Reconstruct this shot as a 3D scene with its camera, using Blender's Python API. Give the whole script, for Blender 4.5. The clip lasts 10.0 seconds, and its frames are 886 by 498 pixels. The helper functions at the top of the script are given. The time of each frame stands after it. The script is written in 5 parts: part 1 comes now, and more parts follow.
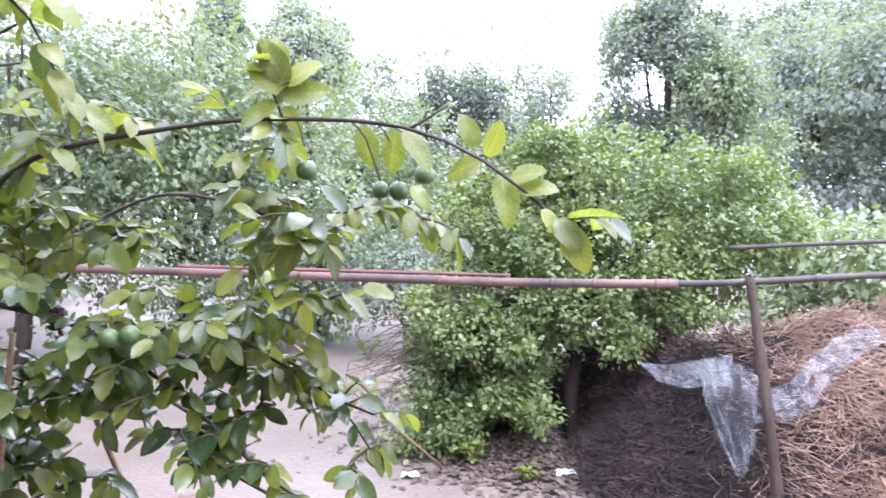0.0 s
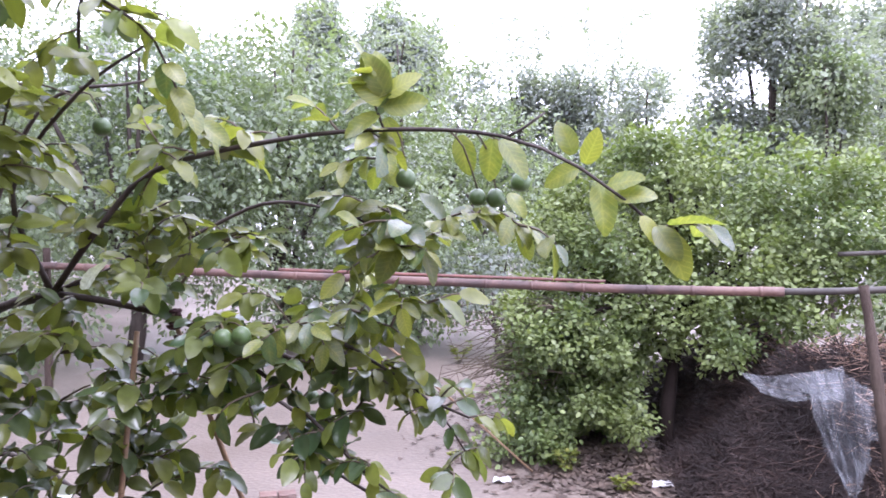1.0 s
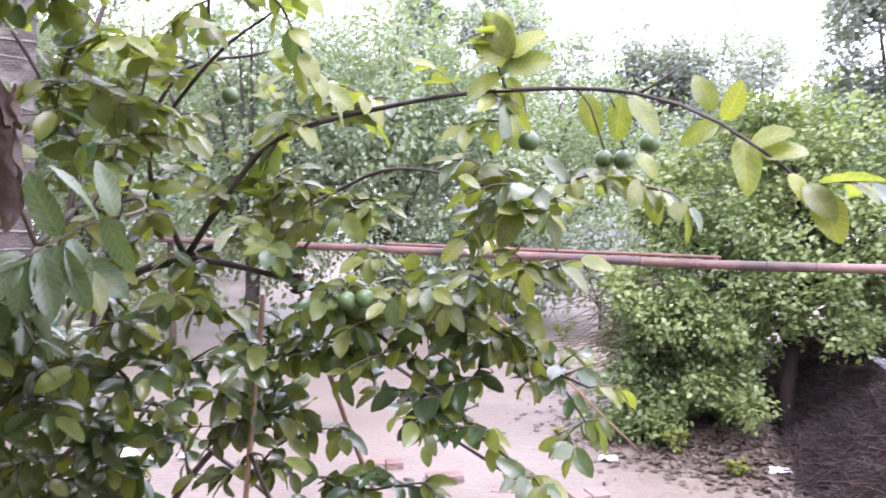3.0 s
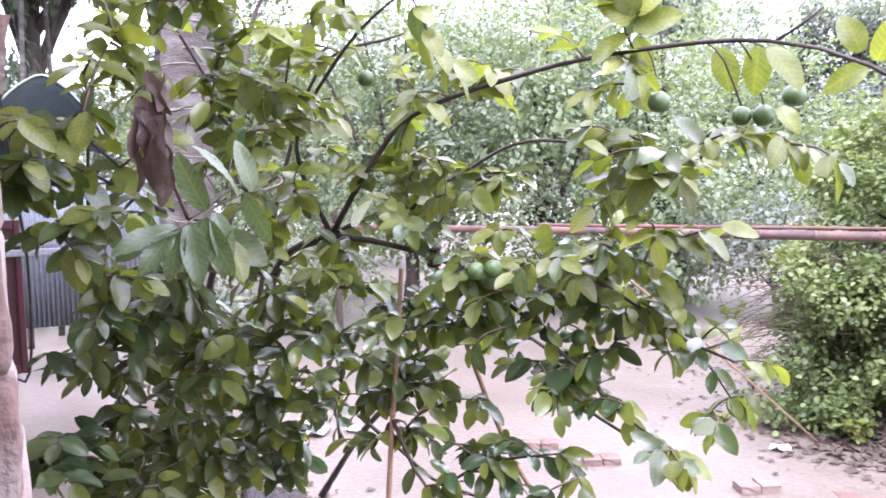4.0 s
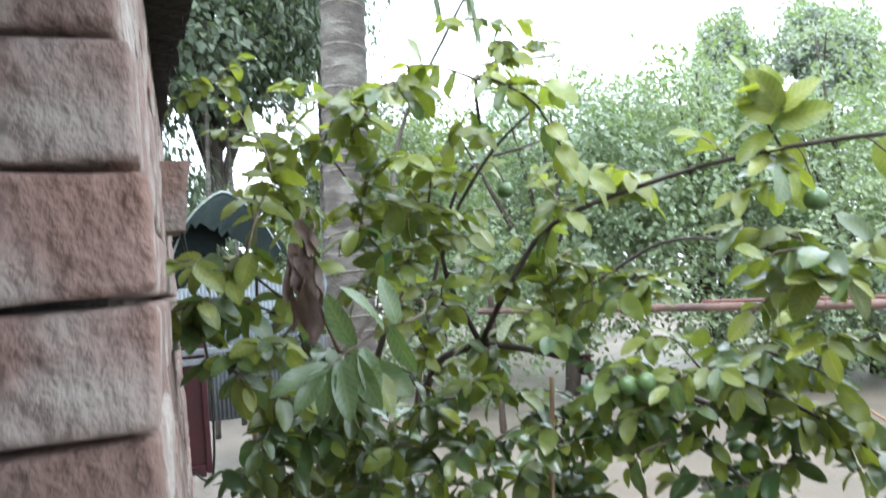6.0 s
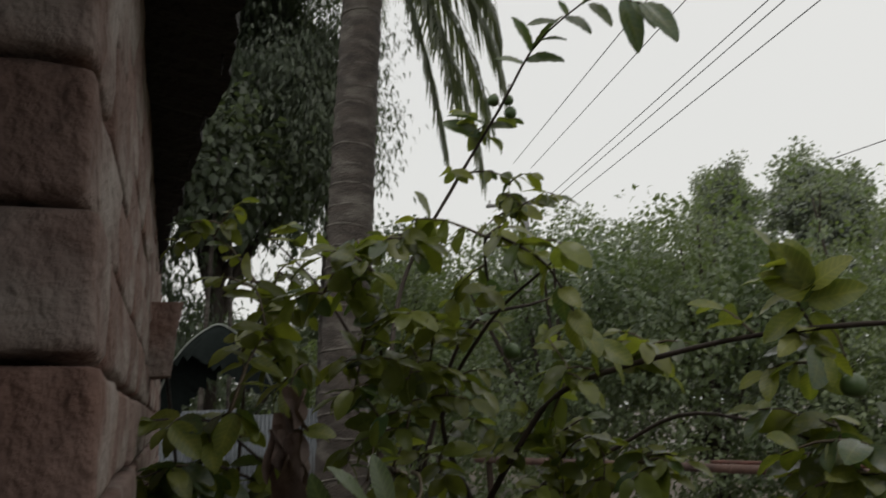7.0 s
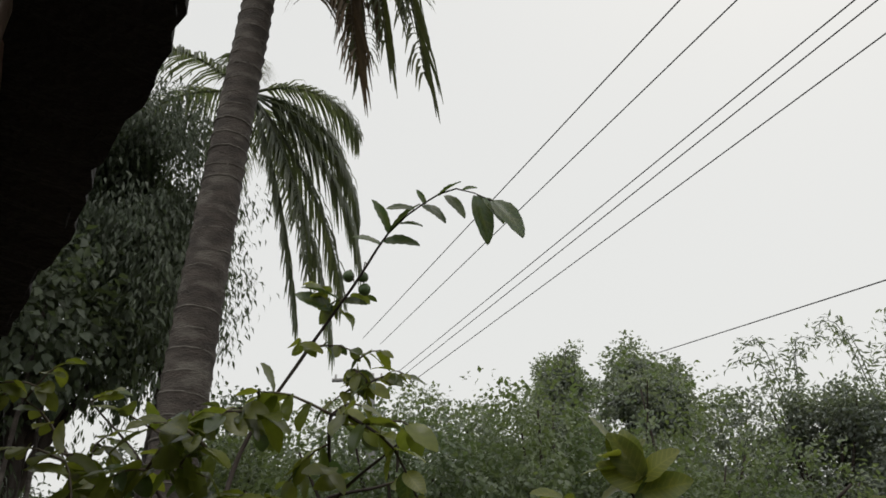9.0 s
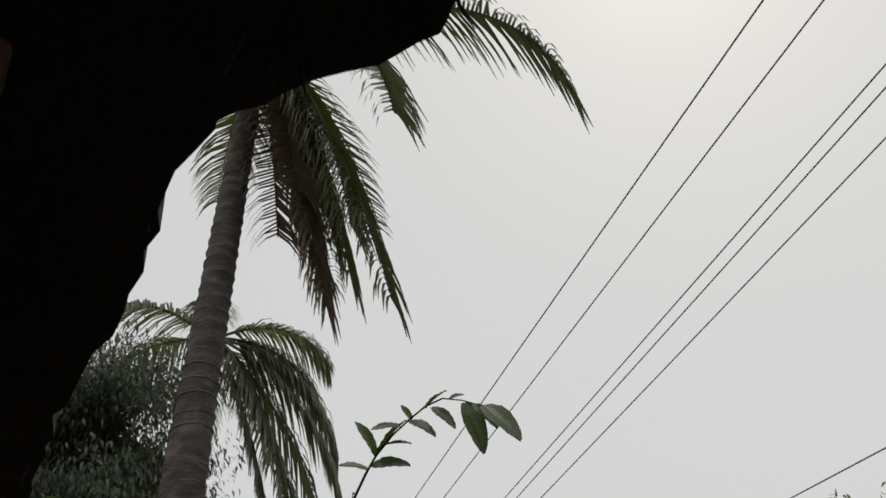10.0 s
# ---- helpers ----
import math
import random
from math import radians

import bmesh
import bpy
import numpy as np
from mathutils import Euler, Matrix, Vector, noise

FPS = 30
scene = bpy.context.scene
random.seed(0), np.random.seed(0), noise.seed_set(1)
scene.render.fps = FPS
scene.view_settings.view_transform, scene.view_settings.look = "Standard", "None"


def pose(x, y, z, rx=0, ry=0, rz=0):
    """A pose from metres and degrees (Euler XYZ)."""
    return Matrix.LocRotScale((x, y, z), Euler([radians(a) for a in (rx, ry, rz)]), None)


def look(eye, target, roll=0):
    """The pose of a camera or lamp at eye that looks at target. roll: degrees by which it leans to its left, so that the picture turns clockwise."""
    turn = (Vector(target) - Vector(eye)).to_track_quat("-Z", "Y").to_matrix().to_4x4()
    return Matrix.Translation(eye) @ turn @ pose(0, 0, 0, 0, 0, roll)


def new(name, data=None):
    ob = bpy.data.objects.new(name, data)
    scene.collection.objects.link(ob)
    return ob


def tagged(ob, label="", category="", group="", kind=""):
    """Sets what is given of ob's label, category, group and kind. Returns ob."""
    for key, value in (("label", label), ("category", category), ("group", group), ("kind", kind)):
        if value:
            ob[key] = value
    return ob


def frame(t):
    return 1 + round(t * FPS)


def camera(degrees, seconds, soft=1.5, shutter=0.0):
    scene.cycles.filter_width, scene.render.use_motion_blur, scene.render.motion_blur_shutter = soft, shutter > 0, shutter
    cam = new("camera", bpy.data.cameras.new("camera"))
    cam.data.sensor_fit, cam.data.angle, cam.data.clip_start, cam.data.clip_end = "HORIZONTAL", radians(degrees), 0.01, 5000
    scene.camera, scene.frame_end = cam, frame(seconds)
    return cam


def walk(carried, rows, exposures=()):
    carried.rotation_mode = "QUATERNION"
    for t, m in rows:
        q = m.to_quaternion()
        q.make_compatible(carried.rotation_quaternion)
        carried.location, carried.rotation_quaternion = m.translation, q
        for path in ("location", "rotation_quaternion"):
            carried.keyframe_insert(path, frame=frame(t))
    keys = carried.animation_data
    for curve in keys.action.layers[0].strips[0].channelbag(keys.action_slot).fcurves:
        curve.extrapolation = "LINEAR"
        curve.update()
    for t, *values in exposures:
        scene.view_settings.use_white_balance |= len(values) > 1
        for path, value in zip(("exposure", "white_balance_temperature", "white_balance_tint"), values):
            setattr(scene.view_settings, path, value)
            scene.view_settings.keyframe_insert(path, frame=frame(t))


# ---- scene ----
cam = camera(62.77, 10.0, soft=1.6, shutter=0.3)
PATH = [
    (0.0, pose(0.013, -0.004, 1.493, 88.17, -1.05, -0.30)),
    (0.5, pose(0.007, -0.009, 1.496, 89.14, -1.32, 4.11)),
    (1.0, pose(0.006, -0.023, 1.496, 88.41, -1.03, 6.90)),
    (1.5, pose(-0.005, -0.030, 1.489, 88.97, -1.04, 9.24)),
    (1.9, pose(-0.025, -0.035, 1.481, 89.85, -1.37, 9.02)),
    (2.0, pose(-0.029, -0.041, 1.477, 88.97, -0.14, 8.93)),
    (2.1, pose(-0.039, -0.039, 1.479, 88.24, 0.79, 8.91)),
    (2.2, pose(-0.044, -0.034, 1.485, 89.42, 0.63, 8.69)),
    (3.3, pose(-0.013, -0.010, 1.460, 85.57, -1.00, 18.52)),
    (3.5, pose(0.006, -0.026, 1.452, 85.50, -0.55, 21.05)),
    (4.0, pose(0.019, -0.001, 1.450, 85.37, 1.15, 27.18)),
    (4.5, pose(0.048, 0.001, 1.451, 84.98, 2.50, 29.85)),
    (5.0, pose(0.056, 0.006, 1.438, 82.74, 3.21, 33.01)),
    (5.5, pose(0.048, -0.000, 1.423, 84.30, 2.62, 34.54)),
    (5.7, pose(0.052, 0.001, 1.456, 87.49, 4.41, 37.28)),
    (6.8, pose(-0.007, 0.064, 1.565, 100.96, 2.29, 40.98)),
    (7.0, pose(-0.006, 0.065, 1.562, 102.66, 2.17, 39.17)),
    (7.5, pose(-0.012, 0.055, 1.568, 109.56, 4.14, 32.28)),
    (8.0, pose(-0.012, 0.062, 1.568, 112.04, 2.60, 28.42)),
    (8.5, pose(-0.008, 0.055, 1.567, 115.23, 2.06, 27.11)),
    (9.0, pose(-0.008, 0.061, 1.565, 115.91, 2.48, 26.82)),
    (9.5, pose(0.016, 0.053, 1.552, 129.27, 6.71, 29.20)),
    (10.0, pose(-0.054, 0.098, 1.570, 133.44, 9.44, 28.82)),
]
EXPOSURES = [(0.0, 3.02, 5450, 28), (0.5, 2.8, 5500, 31), (1.0, 2.70, 5550, 34), (1.5, 2.66, 5600, 36), (2.0, 2.33, 5750, 34), (3.3, 3.2, 5700, 33), (4.0, 3.25, 5650, 32), (4.5, 3.28, 5600, 22), (5.1, 3.18, 5650, 15), (5.7, 3.2, 5500, 3), (6.8, 0.2, 6600, 10), (7.2, -0.2, 6800, 10), (8.0, -0.1, 6800, 10), (8.5, -0.12, 6800, 10), (9.0, -0.05, 6700, 10), (9.5, -0.3, 6650, 10), (10.0, -0.32, 6650, 10)]
walk(cam, PATH, EXPOSURES)

# ---- world and light: a bright rainy overcast sky ----
world = bpy.data.worlds.new("rain_sky")
scene.world = world
world.use_nodes = True
wn = world.node_tree
wn.nodes.clear()
sky = wn.nodes.new("ShaderNodeTexSky")
sky.sky_type = "NISHITA"
sky.sun_disc = False
sky.sun_elevation, sky.sun_rotation = radians(58), radians(20)
sky.dust_density, sky.air_density = 4.0, 1.5
scaled = wn.nodes.new("ShaderNodeVectorMath")
scaled.operation = "SCALE"
scaled.inputs["Scale"].default_value = 0.08
cloud = wn.nodes.new("ShaderNodeMixRGB")
cloud.inputs["Fac"].default_value = 0.9
cloud.inputs["Color2"].default_value = (0.87, 0.89, 0.89, 1)
wb = wn.nodes.new("ShaderNodeBackground")
wb.inputs["Strength"].default_value = 0.98
wo = wn.nodes.new("ShaderNodeOutputWorld")
wn.links.new(sky.outputs["Color"], scaled.inputs[0])
wn.links.new(scaled.outputs["Vector"], cloud.inputs["Color1"])
wn.links.new(cloud.outputs["Color"], wb.inputs["Color"])
wn.links.new(wb.outputs["Background"], wo.inputs["Surface"])

sun_data = bpy.data.lights.new("sun", "SUN")
sun_data.energy, sun_data.angle, sun_data.color = 0.6, radians(25), (1.0, 0.97, 0.92)
sun = new("sun", sun_data)
sun.matrix_world = look((0, 0, 30), (-6, 14, 0))


# ---- materials ----
def material(name, base, rough=0.6, metal=0.0, spread=0.25, scale=12.0, fine=90.0, bump=0.3, second=None, trans=0.0,
             coat=0.0, per_piece=0.0, stretch=(1, 1, 1), stain=None, stain_scale=2.0, alpha=1.0, spec=0.5, depth=0.004, sheen=0.0, veins=0.0):
    """Principled surface with two scales of variation, bump, stains and piece-to-piece change."""
    m = bpy.data.materials.new(name)
    m.use_nodes = True
    nt = m.node_tree
    b = nt.nodes["Principled BSDF"]
    out = nt.nodes["Material Output"]
    link = nt.links.new
    tc = nt.nodes.new("ShaderNodeTexCoord")
    mp = nt.nodes.new("ShaderNodeMapping")
    mp.inputs["Scale"].default_value = stretch
    link(tc.outputs["Object"], mp.inputs["Vector"])

    def noise_at(s, detail):
        n = nt.nodes.new("ShaderNodeTexNoise")
        n.inputs["Scale"].default_value, n.inputs["Detail"].default_value = s, detail
        link(mp.outputs["Vector"], n.inputs["Vector"])
        return n.outputs["Fac"]

    def mix(kind, fac, a, c):
        x = nt.nodes.new("ShaderNodeMixRGB")
        x.blend_type = kind
        for sock, v in zip((x.inputs["Fac"], x.inputs["Color1"], x.inputs["Color2"]), (fac, a, c)):
            if hasattr(v, "links"):
                link(v, sock)
            else:
                sock.default_value = v if isinstance(v, (int, float)) else (*v, 1)
        return x.outputs["Color"]

    def ramp(fac, lo, hi):
        r = nt.nodes.new("ShaderNodeMapRange")
        r.inputs["From Min"].default_value, r.inputs["From Max"].default_value = lo, hi
        link(fac, r.inputs["Value"])
        return r.outputs["Result"]

    second = second or tuple(c * (1 - spread) for c in base)
    big, small = noise_at(scale, 3), noise_at(fine, 4)
    col = mix("MIX", ramp(big, 0.35, 0.65), base, second)
    if per_piece:
        info, geo = nt.nodes.new("ShaderNodeObjectInfo"), nt.nodes.new("ShaderNodeNewGeometry")
        add = nt.nodes.new("ShaderNodeMath")
        add.operation = "ADD"
        link(info.outputs["Random"], add.inputs[0])
        link(geo.outputs["Random Per Island"], add.inputs[1])
        wrap = nt.nodes.new("ShaderNodeMath")
        wrap.operation = "FRACT"
        link(add.outputs["Value"], wrap.inputs[0])
        col = mix("MIX", ramp(wrap.outputs["Value"], 0.0, 1.0), col, mix("MULTIPLY", 1.0, col, tuple([per_piece] * 3)))
        col = mix("MIX", ramp(wrap.outputs["Value"], 0.75, 1.0), col, second)
    col = mix("MULTIPLY", 0.5, col, mix("MIX", ramp(small, 0.3, 0.7), (0.65, 0.65, 0.65), (1.25, 1.25, 1.25)))
    if stain:
        col = mix("MIX", ramp(noise_at(stain_scale, 6), 0.5, 0.68), col, stain)
    if veins:
        # side veins slant from the midrib; the blade lies along local y
        def calc(op, p, q=None):
            k = nt.nodes.new("ShaderNodeMath")
            k.operation = op
            for sock, v in zip(k.inputs, (p, q)):
                if v is None:
                    continue
                if hasattr(v, "links"):
                    link(v, sock)
                else:
                    sock.default_value = v
            return k.outputs["Value"]
        xyz = nt.nodes.new("ShaderNodeSeparateXYZ")
        link(tc.outputs["Object"], xyz.inputs["Vector"])
        off = calc("ABSOLUTE", xyz.outputs["X"])
        wave = calc("SINE", calc("MULTIPLY", calc("SUBTRACT", xyz.outputs["Y"], calc("MULTIPLY", off, 0.8)), 50.0))
        line = calc("MAXIMUM", ramp(wave, 0.55, 1.0), ramp(off, 0.03, 0.012))
        col = mix("MIX", calc("MULTIPLY", line, veins), col, mix("MULTIPLY", 1.0, col, (2.1, 1.9, 1.9)))
    link(col, b.inputs["Base Color"])
    rr = nt.nodes.new("ShaderNodeMapRange")
    rr.inputs["To Min"].default_value, rr.inputs["To Max"].default_value = max(0.03, rough - 0.14), min(1, rough + 0.14)
    link(big, rr.inputs["Value"])
    link(rr.outputs["Result"], b.inputs["Roughness"])
    b.inputs["Metallic"].default_value = metal
    b.inputs["Specular IOR Level"].default_value = spec
    b.inputs["Coat Weight"].default_value = coat
    b.inputs["Coat Roughness"].default_value = 0.22
    b.inputs["Alpha"].default_value = alpha
    b.inputs["Sheen Weight"].default_value = sheen
    b.inputs["Sheen Roughness"].default_value = 0.5
    if bump:
        bp = nt.nodes.new("ShaderNodeBump")
        bp.inputs["Strength"].default_value, bp.inputs["Distance"].default_value = bump, depth
        link(small, bp.inputs["Height"])
        link(bp.outputs["Normal"], b.inputs["Normal"])
    if trans:
        tr = nt.nodes.new("ShaderNodeBsdfTranslucent")
        link(mix("MULTIPLY", 1.0, col, (1.25, 1.35, 0.6)), tr.inputs["Color"])
        ms = nt.nodes.new("ShaderNodeMixShader")
        ms.inputs["Fac"].default_value = trans
        link(b.outputs["BSDF"], ms.inputs[1])
        link(tr.outputs["BSDF"], ms.inputs[2])
        link(ms.outputs["Shader"], out.inputs["Surface"])
    return m


M_ground = material("wet_sandy_earth", (0.168, 0.136, 0.110), 0.5, spread=0.22, scale=1.1, fine=35, bump=0.5, stain=(0.118, 0.092, 0.072), stain_scale=0.8, depth=0.012)
M_leaf = material("guava_leaf", (0.150, 0.192, 0.045), 0.36, second=(0.245, 0.262, 0.055), scale=3, fine=60, bump=0.2, trans=0.47, coat=0.4, per_piece=0.55)
M_leaf_deep = material("guava_leaf_old", (0.064, 0.118, 0.05), 0.32, second=(0.12, 0.145, 0.044), scale=3, fine=60, bump=0.2, trans=0.34, coat=0.55, per_piece=0.5)
M_leaf_near = material("veined_guava_leaf", (0.150, 0.192, 0.045), 0.36, second=(0.245, 0.262, 0.055), scale=3, fine=60, bump=0.2, trans=0.47, coat=0.4, per_piece=0.55, veins=0.25)
M_leaf_near_deep = material("veined_old_guava_leaf", (0.064, 0.118, 0.05), 0.32, second=(0.12, 0.145, 0.044), scale=3, fine=60, bump=0.2, trans=0.34, coat=0.55, per_piece=0.5, veins=0.3)
M_fruit = material("green_fruit", (0.065, 0.115, 0.03), 0.42, scale=30, fine=200, bump=0.15, coat=0.15)
M_bark = material("wet_bark", (0.046, 0.033, 0.026), 0.65, scale=14, fine=120, bump=0.7, stretch=(1, 1, 0.3), stain=(0.075, 0.062, 0.052), stain_scale=9, spec=0.3)
# wet bark with the deep shade under the citrus crown put into its colour
M_citrus_bark = material("shaded_wet_bark", (0.017, 0.012, 0.010), 0.9, scale=14, fine=120, bump=0.7, stretch=(1, 1, 0.3), spec=0.1)
M_post = material("wet_post_bark", (0.042, 0.029, 0.022), 0.85, second=(0.068, 0.05, 0.039), scale=9, fine=80, bump=1.0, stretch=(1, 1, 0.25), depth=0.01, spec=0.2)
M_scar = material("pale_leaf_scar", (0.17, 0.155, 0.135), 0.8, second=(0.09, 0.08, 0.068), scale=9, fine=60, bump=0.5)
M_twig = material("brown_twig", (0.10, 0.075, 0.045), 0.6, scale=20, fine=120, bump=0.4)
M_citrus = material("citrus_leaf", (0.108, 0.160, 0.047), 0.5, second=(0.215, 0.262, 0.084), scale=1.6, fine=30, bump=0, trans=0.34, coat=0.08, per_piece=0.6, sheen=0.1)
# cooler tone and strong sheen stand in for haze over the yard trees
M_hedge = material("hedge_leaf", (0.158, 0.215, 0.122), 0.5, second=(0.215, 0.265, 0.135), scale=0.5, fine=20, bump=0, trans=0.42, coat=0.35, per_piece=0.65, sheen=0.5)
# rain haze is put into this pale grey base colour and white sheen
M_far = material("hazed_distant_leaf", (0.175, 0.205, 0.188), 0.65, second=(0.215, 0.245, 0.222), scale=0.3, fine=10, bump=0, trans=0.5, coat=0.2, per_piece=0.85, sheen=0.7)
M_dark_leaf = material("mango_leaf", (0.085, 0.118, 0.073), 0.5, second=(0.115, 0.145, 0.088), scale=0.5, fine=10, bump=0, trans=0.36, coat=0.25, per_piece=0.6, sheen=0.2)
M_palm = material("palm_leaflet", (0.09, 0.108, 0.055), 0.42, second=(0.13, 0.135, 0.065), scale=2, fine=30, bump=0.1, trans=0.28, coat=0.35, per_piece=0.6)
M_palm_dry = material("dry_palm_leaflet", (0.17, 0.12, 0.075), 0.7, scale=3, fine=40, bump=0.2, trans=0.15, per_piece=0.5)
M_palm_trunk = material("palm_trunk_bark", (0.082, 0.066, 0.055), 0.8, second=(0.042, 0.034, 0.029), scale=5, fine=40, bump=1.0, stain=(0.145, 0.13, 0.112), stain_scale=4, stretch=(1, 1, 2.6), depth=0.015)
M_bamboo_grey = material("greyed_bamboo", (0.058, 0.049, 0.039), 0.6, second=(0.036, 0.03, 0.024), scale=6, fine=60, bump=0.4)
M_mulch = material("dark_wet_mulch", (0.020, 0.017, 0.017), 0.7, second=(0.05, 0.042, 0.038), scale=14, fine=70, bump=1.0, depth=0.03)
M_bamboo = material("weathered_bamboo", (0.135, 0.076, 0.058), 0.55, second=(0.075, 0.042, 0.034), scale=4, fine=60, bump=0.5, stain=(0.042, 0.028, 0.024), stain_scale=4)
M_bamboo_red = material("reddish_pole_bark", (0.15, 0.062, 0.046), 0.65, scale=7, fine=70, bump=0.5, stain=(0.07, 0.04, 0.034), stain_scale=6)
M_cane = material("dry_cane", (0.33, 0.21, 0.12), 0.5, scale=9, fine=90, bump=0.3, coat=0.2)
M_straw = material("wet_straw", (0.52, 0.345, 0.245), 0.6, second=(0.29, 0.185, 0.13), scale=3, fine=60, bump=0.3, per_piece=0.4)
# darker copy of the straw that carries the shade beneath the citrus
M_straw_shaded = material("shade_dark_straw", (0.075, 0.044, 0.033), 0.75, second=(0.03, 0.018, 0.014), scale=3, fine=60, bump=0.3, per_piece=0.15)
# palm leaflet colour lightened to carry the haze of the farther palm
M_palm_far = material("hazed_palm_leaflet", (0.14, 0.165, 0.125), 0.42, second=(0.18, 0.195, 0.15), scale=2, fine=30, bump=0.1, trans=0.46, coat=0.4, per_piece=0.65)
M_heap = material("rotted_straw", (0.03, 0.018, 0.014), 0.85, second=(0.016, 0.010, 0.008), scale=4, fine=50, bump=1.0, depth=0.02)
M_brick = material("fired_brick", (0.205, 0.122, 0.10), 0.88, second=(0.27, 0.20, 0.178), scale=7, fine=60, bump=1.0, per_piece=0.6, stain=(0.335, 0.295, 0.27), stain_scale=6, depth=0.010, spec=0.3)
M_brick_wet = material("wet_red_brick", (0.145, 0.078, 0.062), 0.5, second=(0.20, 0.14, 0.115), scale=14, fine=90, bump=0.5, per_piece=0.7)
M_mortar = material("lime_mortar", (0.115, 0.098, 0.09), 0.9, scale=15, fine=120, bump=0.8, stain=(0.07, 0.058, 0.052), stain_scale=8)
# base colour taken near black to match the unlit underside of the eaves
M_roof = material("near_black_thatch", (0.016, 0.013, 0.012), 0.9, scale=6, fine=60, bump=0.8, depth=0.02)
M_tin = material("corrugated_tin", (0.175, 0.195, 0.215), 0.5, metal=0.3, scale=3, fine=30, bump=0.15, stain=(0.16, 0.16, 0.16), stain_scale=2)
M_red = material("dark_red_paint", (0.05, 0.006, 0.01), 0.4, scale=8, fine=80, bump=0.2, coat=0.2)
M_alu = material("dull_aluminium", (0.32, 0.34, 0.36), 0.42, metal=0.7, scale=20, fine=100, bump=0.1)
M_black = material("black_rubber", (0.012, 0.012, 0.013), 0.5, scale=20, fine=100, bump=0.1)
M_white = material("white_scrap_paper", (0.5, 0.5, 0.5), 0.6, scale=20, fine=100, bump=0.4, stain=(0.3, 0.27, 0.24), stain_scale=14)
M_dead = material("dried_brown_leaf", (0.10, 0.066, 0.054), 0.75, second=(0.17, 0.12, 0.10), scale=12, fine=90, bump=0.6, trans=0.1, per_piece=0.5)
M_concrete = material("grey_concrete", (0.33, 0.33, 0.32), 0.8, scale=4, fine=50, bump=0.5)
M_wire = material("power_cable", (0.10, 0.10, 0.105), 0.6, scale=20, fine=50, bump=0)
M_litter = material("dark_leaf_litter", (0.065, 0.046, 0.034), 0.75, second=(0.12, 0.085, 0.06), scale=5, fine=50, bump=0.5, per_piece=0.5)
M_plaster = material("dark_plaster", (0.12, 0.10, 0.085), 0.9, scale=3, fine=40, bump=0.4)
M_plastic = material("clear_plastic_sheet", (0.42, 0.44, 0.46), 0.16, scale=5, fine=9, bump=0.2, alpha=0.12, coat=0.6, second=(0.12, 0.13, 0.14), depth=0.01)
# dark cover of the arched hood beyond the wall
M_hood = material("near_black_hood", (0.014, 0.019, 0.018), 0.9, scale=4, fine=40, bump=0.3, spec=0.1)


# ---- geometry helpers ----
def link_mesh(name, verts, faces, mat, parent=None, label="", smooth=True):
    me = bpy.data.meshes.new(name)
    me.from_pydata([tuple(v) for v in verts], [], [tuple(f) for f in faces])
    me.materials.append(mat)
    if smooth:
        me.polygons.foreach_set("use_smooth", [True] * len(me.polygons))
    me.update()
    ob = new(name, me)
    ob.parent = parent
    if label:
        ob["label"] = label
    return ob


def part(name, bm, mat, parent=None, label="", smooth=False):
    me = bpy.data.meshes.new(name)
    bm.to_mesh(me)
    bm.free()
    me.materials.append(mat)
    if smooth:
        me.polygons.foreach_set("use_smooth", [True] * len(me.polygons))
    ob = new(name, me)
    ob.parent = parent
    if label:
        ob["label"] = label
    return ob


def thing(name, at, label, category, group="", kind=""):
    ob = new(name)
    ob.location = at
    ob.empty_display_size = 0.1
    return tagged(ob, label, category, group, kind)


def hold(ob, parent):
    """Parents ob and keeps its place in the world; the parent has only a shift."""
    ob.parent = parent
    ob.matrix_parent_inverse = Matrix.Translation(parent.location).inverted()
    return ob


def spline(points, step=0.06):
    """A smooth curve through a few guide points."""
    p = [Vector(q) for q in points]
    p = [2 * p[0] - p[1]] + p + [2 * p[-1] - p[-2]]
    out = []
    for a, b, c, d in zip(p, p[1:], p[2:], p[3:]):
        n = max(2, int((c - b).length / step))
        for k in range(n):
            t = k / n
            out.append(0.5 * (2 * b + (c - a) * t + (2 * a - 5 * b + 4 * c - d) * t * t + (3 * b - a - 3 * c + d) * t ** 3))
    out.append(p[-2])
    return out


def tube(points, r0, r1, sides=7, wobble=0.0, rings=0.0, seed=1):
    """A tapered round limb with knots or rings; closed at both ends."""
    rng = random.Random(seed)
    verts, faces = [], []
    n = len(points)
    for i, p in enumerate(points):
        d = (points[min(i + 1, n - 1)] - points[max(i - 1, 0)]).normalized()
        u = d.cross(Vector((0.31, 0.9, 0.27)))
        u = (u if u.length > 0.1 else d.cross(Vector((1, 0, 0)))).normalized()
        v = d.cross(u)
        r = r0 + (r1 - r0) * i / max(1, n - 1)
        r *= 1 + rng.uniform(-wobble, wobble) + (rings if i % 2 else 0)
        for k in range(sides):
            a = 2 * math.pi * k / sides
            verts.append(p + (u * math.cos(a) + v * math.sin(a)) * r * (1 + rng.uniform(-wobble, wobble) * 0.5))
    for i in range(n - 1):
        for k in range(sides):
            a, b = i * sides + k, i * sides + (k + 1) % sides
            faces.append((a, b, b + sides, a + sides))
    faces.append(tuple(range(sides - 1, -1, -1)))
    faces.append(tuple(range((n - 1) * sides, n * sides)))
    return verts, faces


